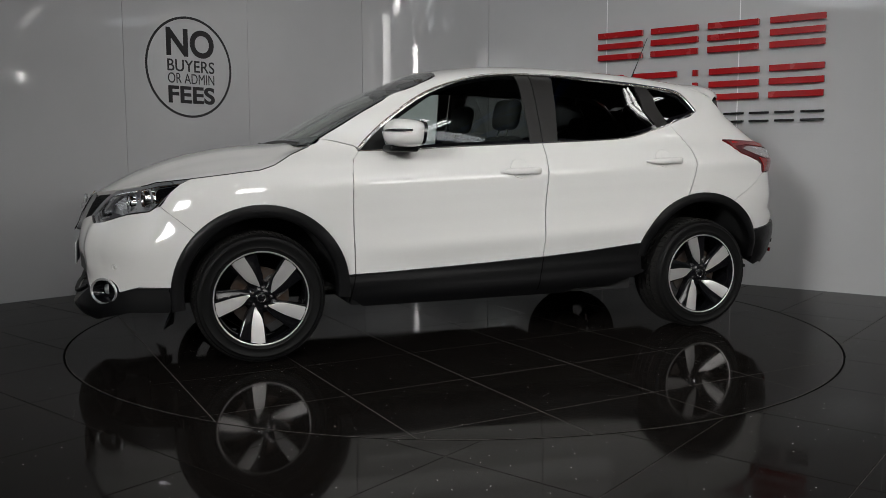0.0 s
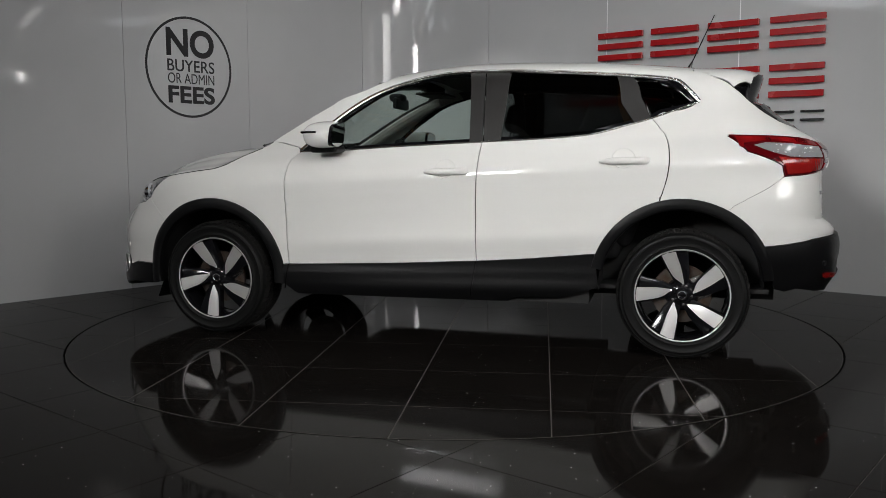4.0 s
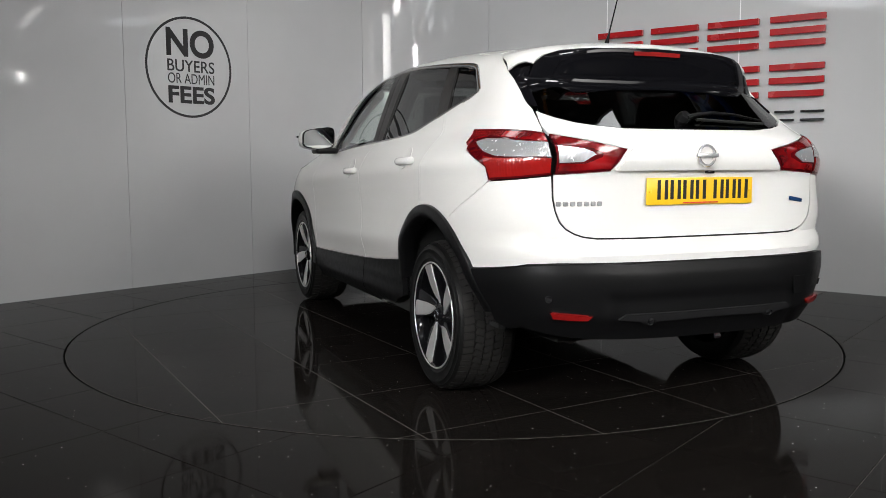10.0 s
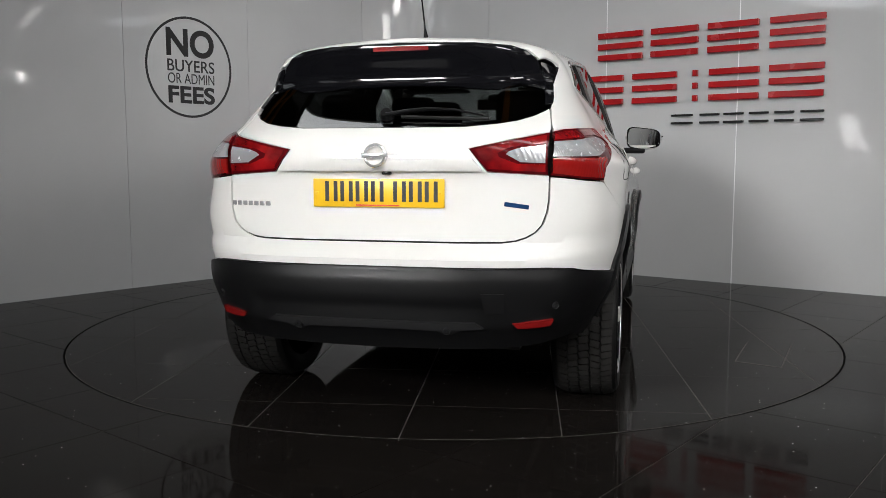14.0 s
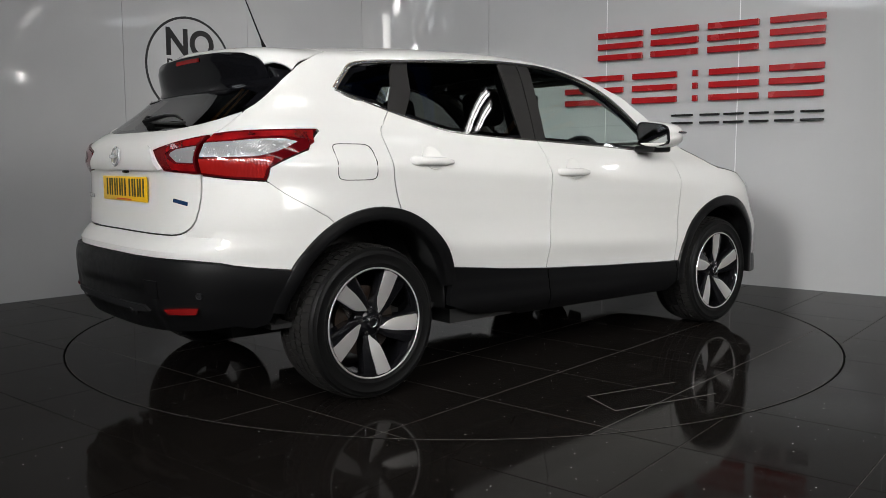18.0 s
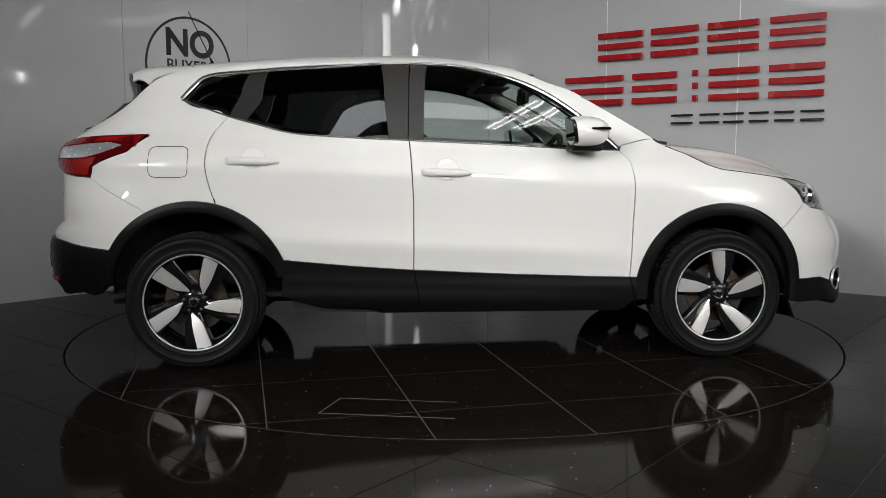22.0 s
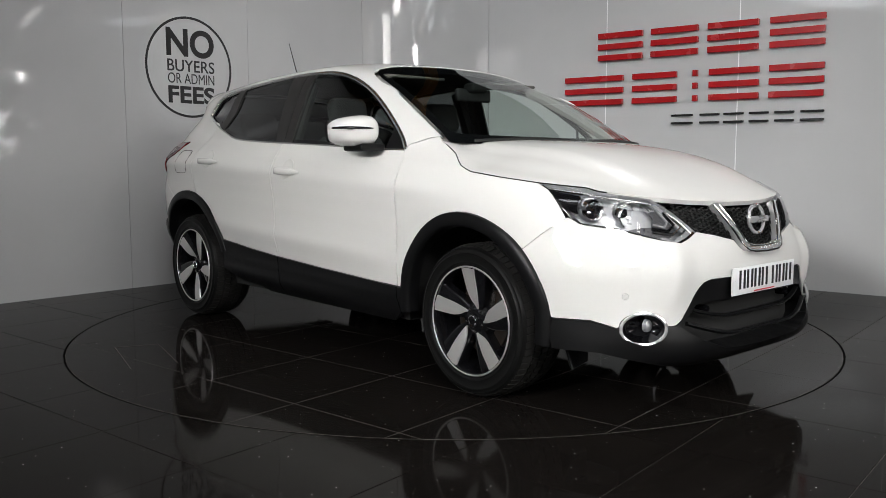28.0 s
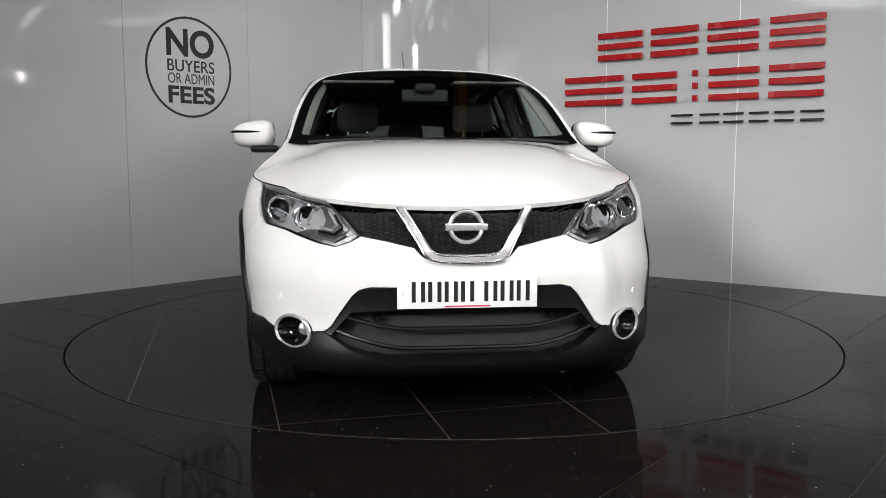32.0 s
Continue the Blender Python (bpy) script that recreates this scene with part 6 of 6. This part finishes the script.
    for k in range(40):
        a = 2 * math.pi * k / 40
        flap.append(D(-1.417 + 0.0925 * math.copysign(abs(math.cos(a)) ** 0.32, math.cos(a)), 1.013 + 0.0735 * math.copysign(abs(math.sin(a)) ** 0.32, math.sin(a))))
    groove = ribbon(flap, skin, 0.0032, 0.0016, True, 0.0)
    part("fuel_flap_joint", mirrored(groove), GAP, car, "fine joint round the fuel flap")
    # front wipers
    for y0, y1 in ((0.10, -0.62), (0.66, 0.06)):
        pts = [screen_at(y0 + (y1 - y0) * k / 8, 1.108 + 0.014 * math.sin(math.pi * k / 8)) + Vector((0.016, 0, 0)) for k in range(9)]
        part("wiper", tube(pts, 0.008, 6), INK, car, "black windscreen wiper")
    # underside
    for b in ((-1.80, 1.85, -0.50, 0.50, 0.275, 0.36), (-0.85, 0.85, -0.80, 0.80, 0.262, 0.33)):
        bm = bmesh.new()
        box(bm, *b)
        part("underbody", bm, VOID, car, "dark underbody", smooth=False)
    part("exhaust", tube([(-1.55, 0.42, 0.31), (-1.76, 0.43, 0.30), (-1.80, 0.43, 0.29)], 0.028, 14), SATIN, car, "plain exhaust pipe")
    # trim inside the rear pillars and along the roof rails
    inside = [D(*q) for q in ((-1.375, 1.33), (-1.335, 1.39), (-1.26, 1.447), (-1.26, 1.485), (-1.45, 1.44), (-1.55, 1.38), (-1.66, 1.29), (-1.75, 1.22), (-1.78, 1.13), (-1.5, 1.12), (-1.2, 1.12), (-1.165, 1.225))]
    pair("pillar_trim", sheet(inside, skin, off=-0.026, lip=0), DASH, car, "dark rear pillar trim")
    rail = [D(x, z + 0.008) for x, z in TOPLINE[2:9]] + [D(x, seam_z(x)) for x in (0.20, 0.0, -0.3, -0.6, -0.9, -1.2)]
    pair("rail_trim", sheet(rail, skin, off=-0.026, lip=0), DASH, car, "dark roof rail trim")
    # inner shell behind the panels
    inner = [D(0.86, 0.40)] + arc(ARCH_F[0], ARCH_F[1], 0.46, 172, 35, 16) + [D(1.72, 0.80), D(1.62, 0.89), D(1.30, 0.955), D(1.02, 1.07)] + [D(x, z - 0.012) for x, z in BELT[:8]] + [D(-1.42, 1.28), D(-1.6, 1.22), D(-1.80, 1.08), D(-1.80, 0.90), D(-1.66, 0.72)] + arc(ARCH_R[0], ARCH_R[1], 0.48, 130, 24, 16) + [D(-0.84, 0.46)]
    pair("inner_shell", sheet(inner, skin, off=-0.028, lip=0, cu=0.08, cv=0.08), VOID, car, "dark inner shell")
    back = [(0, 0.42), (0.60, 0.42), (0.66, 0.60), (0.655, 1.10), (0.62, 1.15), (0.32, 1.125), (0, 1.122)]
    part("inner_shell", sheet(back, rear_at, off=-0.045, lip=0, both=True, cu=0.08, cv=0.08), VOID, car, "dark inner tailgate")
    frontw = [F(0, 0.60), F(0.38, 0.60), F(0.60, 0.50), F(0.70, 0.50), F(0.72, 0.76), F(0.60, 0.85), F(0, 0.83)]
    part("inner_shell", sheet(frontw, skin, off=-0.09, lip=0, both=True, cu=0.08, cv=0.08), VOID, car, "dark inner nose")


def car_inside(car):
    ceil = [(0.22, 0.0), (0.20, 0.4), (0.15, 0.53), (-0.3, 0.53), (-0.9, 0.53), (-1.3, 0.50), (-1.5, 0.45), (-1.5, 0.0)]
    part("headlining", sheet(ceil, roof_at, off=-0.035, lip=0, both=True, cu=0.08, cv=0.06), LINING, car, "grey cloth headlining")
    bm = bmesh.new()
    box(bm, -1.75, 1.05, -0.74, 0.74, 0.34, 0.36)
    part("cabin_floor", bm, VOID, car, "dark cabin floor", smooth=False)
    dash = round_box(0.62, 1.08, -0.74, 0.74, 0.70, 1.045, 0.06, 4)
    for v in dash.verts:
        if v.co.x > 0.9:
            v.co.z += 0.03
    part("dashboard", dash, DASH, car, "black dashboard")
    part("instrument_hood", round_box(0.55, 0.80, -0.55, -0.20, 0.98, 1.075, 0.04, 4), DASH, car, "black instrument hood")
    # steering wheel on the right
    c, n = Vector((0.50, -0.37, 0.985)), Vector((-0.9, 0, 0.42))
    wheel = part("steering_wheel", ring_at(c, n, 0.185, 0.185, 0.016, 40), DASH, car, "black steering wheel")
    part("wheel_boss", disc_at(c, n, 0.07, [(0.001, 0.02), (0.7, 0.018), (1.0, 0.0), (0.9, -0.05)], 28), DASH, wheel)
    for a in (0, 180, 270):
        q = n.to_track_quat("Z", "Y").to_matrix()
        d = q @ Vector((math.cos(radians(a)), math.sin(radians(a)), 0))
        part("wheel_spoke", tube([c + d * 0.05, c + d * 0.18], 0.014, 8), DASH, wheel)

    def seat(x, y, w, rear=False):
        lean = 14 if not rear else 20
        part("seat_cushion", round_box(x - 0.05, x + 0.46, y - w / 2, y + w / 2, 0.48, 0.64, 0.05, 3), FABRIC, car, "dark cloth seat cushion")
        m = Matrix.Translation((x - 0.02, y, 0.56)) @ Matrix.Rotation(radians(-lean), 4, "Y")
        bm = round_box(-0.075, 0.06, -w / 2, w / 2, 0, 0.62, 0.05, 3, None)
        for v in bm.verts:
            if not rear:
                v.co.y *= 1 - 0.16 * smooth_step(0.35, 0.62, v.co.z)
        bmesh.ops.transform(bm, matrix=m, verts=bm.verts)
        part("seat_back", bm, FABRIC, car, "dark cloth seat back")

    def headrest(x, y, z, lean):
        m = Matrix.Translation((x, y, z)) @ Matrix.Rotation(radians(-lean), 4, "Y")
        h = part("headrest", round_box(-0.05, 0.045, -0.13, 0.13, -0.085, 0.10, 0.045, 4, m), FABRIC, car, "dark cloth headrest")
        for yy in (-0.06, 0.06):
            part("headrest_post", tube([m @ Vector((0, yy, -0.17)), m @ Vector((0, yy, -0.06))], 0.006, 8), CHROME, h)

    for y in (0.37, -0.37):
        seat(-0.05, y, 0.50)
        headrest(-0.235, y, 1.285, 12)
    seat(-0.95, 0, 1.28, True)
    for y in (0.42, -0.42, 0.0):
        headrest(-1.185, y, 1.235 if y else 1.19, 16)
    # inside mirror with its sensor housing
    part("inside_mirror", round_box(0.43, 0.46, -0.13, 0.13, 1.345, 1.415, 0.012, 3), DASH, car, "black inside mirror")
    part("sensor_housing", round_box(0.42, 0.51, -0.06, 0.06, 1.395, 1.445, 0.02, 3, None), DASH, car, "black sensor housing")
    for y in (0.37, -0.37):
        part("sun_visor", round_box(0.22, 0.40, y - 0.2, y + 0.2, 1.452, 1.468, 0.006, 1, None), LINING, car, "folded sun visor")
    for sgn in (1, -1):
        pts = [(pillar_front(z) - 0.10, sgn * (half(pillar_front(z) - 0.10, z) - 0.075), z) for z in (1.08, 1.18, 1.28, 1.38, 1.43)]
        part("pillar_trim", tube(pts, 0.032, 8), PILLAR, car, "grey windscreen pillar trim")
        pts = [(-0.30, sgn * (half(-0.3, z) - 0.09), z) for z in (1.05, 1.12, 1.2, 1.35, 1.46)]
        part("pillar_trim", tube(pts, 0.045, 8), DASH, car, "dark centre pillar trim")


def ceiling_lamps():
    def twin(x, y, z, turn, length=1.5):
        m = pose(x, y, z, 0, 0, turn)
        root = new("strip_light")
        root.matrix_basis = m
        tagged(root, "twin-tube strip light hung from the hall roof", "ceiling lamp", group="strip lights in the hall")
        part("housing", round_box(-length / 2, length / 2, -0.09, 0.09, 0.03, 0.08, 0.01, 1), GREY_METAL, root)
        for s in (-0.05, 0.05):
            part("tube", tube([(-length / 2 + 0.02, s, 0), (length / 2 - 0.02, s, 0)], 0.018, 8), TUBE if z < 4 or abs(x) < 1 or z > 4.8 else OLD_TUBE, root, "glowing tube")
        for sx in (-length * 0.4, length * 0.4):
            part("hanger", tube([(sx, 0, 0.08), (sx, 0, CEIL + 1 - z)], 0.004, 5), GREY_METAL, root)
    for a in ((1.45, 1.95, 3.75, 74, 1.3), (1.8, 2.0, 3.75, 74, 1.3), (0.3, 3.3, 4.4, 0, 1.7),  (5.25, 4.2, 4.85, 100, 0.8), (5.6, 4.2, 4.85, 100, 0.8), (10.4, 7.85, 4.2, 0, 2.4), (13.0, 7.7, 4.2, 0, 1.5), (11.2, 1.1, 4.2, -25, 3.6), (24, 7.2, 4.2, 0, 3.0), (28, 5.0, 4.2, 0, 2.4), (25, -4.3, 4.2, 0, 3.0),
              (-5.5, -1.5, 4.2, 90, 1.8), (-3.2, -1.2, 4.2, 90, 1.8), (3.2, -1.5, 4.2, 90, 1.8), (5.6, -1.8, 4.2, 90, 1.8), (-1.0, -3.6, 4.2, 90, 1.8), (1.6, -3.8, 4.2, 90, 1.8)):
        twin(*a)
    # bare bulbs far back in the hall
    for x, y, z, r, h in ((5.5, -6.0, 4.25, 0.03, 0.06), (6.8, -9.9, 3.4, 0.05, 0.11), (4.6, -9.2, 3.5, 0.035, 0.07), (11.9, 0.6, 2.96, 0.02, 0.06)):
        root = tagged(new("bulb_light"), "bare bright bulb on a thin flex from the hall roof", "ceiling lamp", group="bare bulbs in the hall")
        root.matrix_basis = pose(x, y, z)
        part("bulb", lathe([(0.0004, -h)] + [(r * math.cos(radians(a)), h * math.sin(radians(a))) for a in range(-75, 76, 15)] + [(0.0004, h)], 16, m=Matrix.Rotation(radians(90), 4, "X")), BULB, root, "glowing bulb")
        part("bulb_cap", lathe([(0.0004, -h * 0.95), (r * 0.7, -h * 0.95), (r * 0.7, -h * 1.5), (0.0004, -h * 1.5)], 12, m=Matrix.Rotation(radians(-90), 4, "X")), GREY_METAL, root)
        part("flex", tube([(0, 0, h * 1.4), (0, 0, CEIL + 1 - z)], 0.004, 5), GREY_METAL, root)
    # panels and hangers added behind every area lamp; no such fixtures are known
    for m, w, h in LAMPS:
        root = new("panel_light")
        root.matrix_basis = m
        tagged(root, "flat grey panel added as housing behind an area lamp", "ceiling lamp", group="lamp panels over the stand")
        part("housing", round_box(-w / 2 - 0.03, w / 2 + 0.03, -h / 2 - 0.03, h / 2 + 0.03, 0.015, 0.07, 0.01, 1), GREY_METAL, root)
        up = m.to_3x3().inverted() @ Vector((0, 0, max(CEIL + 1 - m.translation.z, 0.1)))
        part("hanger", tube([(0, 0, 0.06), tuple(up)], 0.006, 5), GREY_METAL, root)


def hall_roof():
    for k, (x, y, tx) in enumerate(((-9.7, 4.6, 1.0), (-11.5, 4.9, 1.0), (-13.0, 5.2, 1.0), (-8.2, -3.8, 1.6), (-6.0, -10.5, 1.2), (-1.8, -11.5, 1.2), (2.4, -11.5, 1.2), (6.6, -10.5, 1.2), (10.5, -6.5, 1.2), (15, -3, 1.2), (20, 2, 1.2), (-6.3, -6.2, 0.9), (-9.9, -5.0, 0.9), (-12.2, -6.6, 1.0))):
        bm = bmesh.new()
        box(bm, x - tx / 2, x + tx / 2, y - 1.4, y + 1.4, CEIL + 0.93, CEIL + 0.97)
        tagged(part("rooflight", bm, CLEAR_SHEET if k > 10 else ROOFLIGHT, smooth=False), "pale translucent rooflight sheet in the hall roof", "rooflight", group="rooflights")
    for k, (x, mat, word) in enumerate(((-7, ORANGE, "orange"), (-3.5, ORANGE, "orange"), (0.5, ORANGE, "orange"), (4.0, BLUE_STEEL, "blue"), (8.0, ORANGE, "orange"), (12.5, ORANGE, "orange"))):
        root = tagged(new("roof_truss"), f"{word} painted steel roof truss", "roof truss", group="roof trusses")
        for z in (CEIL + 0.2, CEIL + 0.85):
            bm = bmesh.new()
            box(bm, x - 0.06, x + 0.06, -15.6, 13.6, z, z + 0.12)
            part("chord", bm, mat, root, smooth=False)
        bm = bmesh.new()
        for j in range(24):
            y0 = -15.4 + j * 1.2
            tube([(x, y0, CEIL + 0.3), (x, y0 + 1.2, CEIL + 0.9)] if j % 2 else [(x, y0, CEIL + 0.9), (x, y0 + 1.2, CEIL + 0.3)], 0.035, 5, bm=bm)
        part("braces", bm, mat, root, smooth=False)


ground_and_hall()
stand_walls()
round_sign()
company_sign()
disc = turntable()
car = tagged(new("car"), "pearl white five-door crossover car on the turntable", "car")
car_body(car)
car_front(car)
car_rear(car)
car_details(car)
car_inside(car)
build_wheels(car)
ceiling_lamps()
hall_roof()
stand_floor()


def motions():
    rows, plate = [], []
    for t in range(0, 33):
        a = heading(t)
        turn = pose(0, 0, 0, 0, 0, a)
        plate.append((t, Matrix.Translation(TABLE) @ turn))
        rows.append((t, Matrix.Translation(TABLE) @ turn @ Matrix.Translation(-CAR_OFF)))
    walk(disc, plate)
    walk(car, rows)


motions()
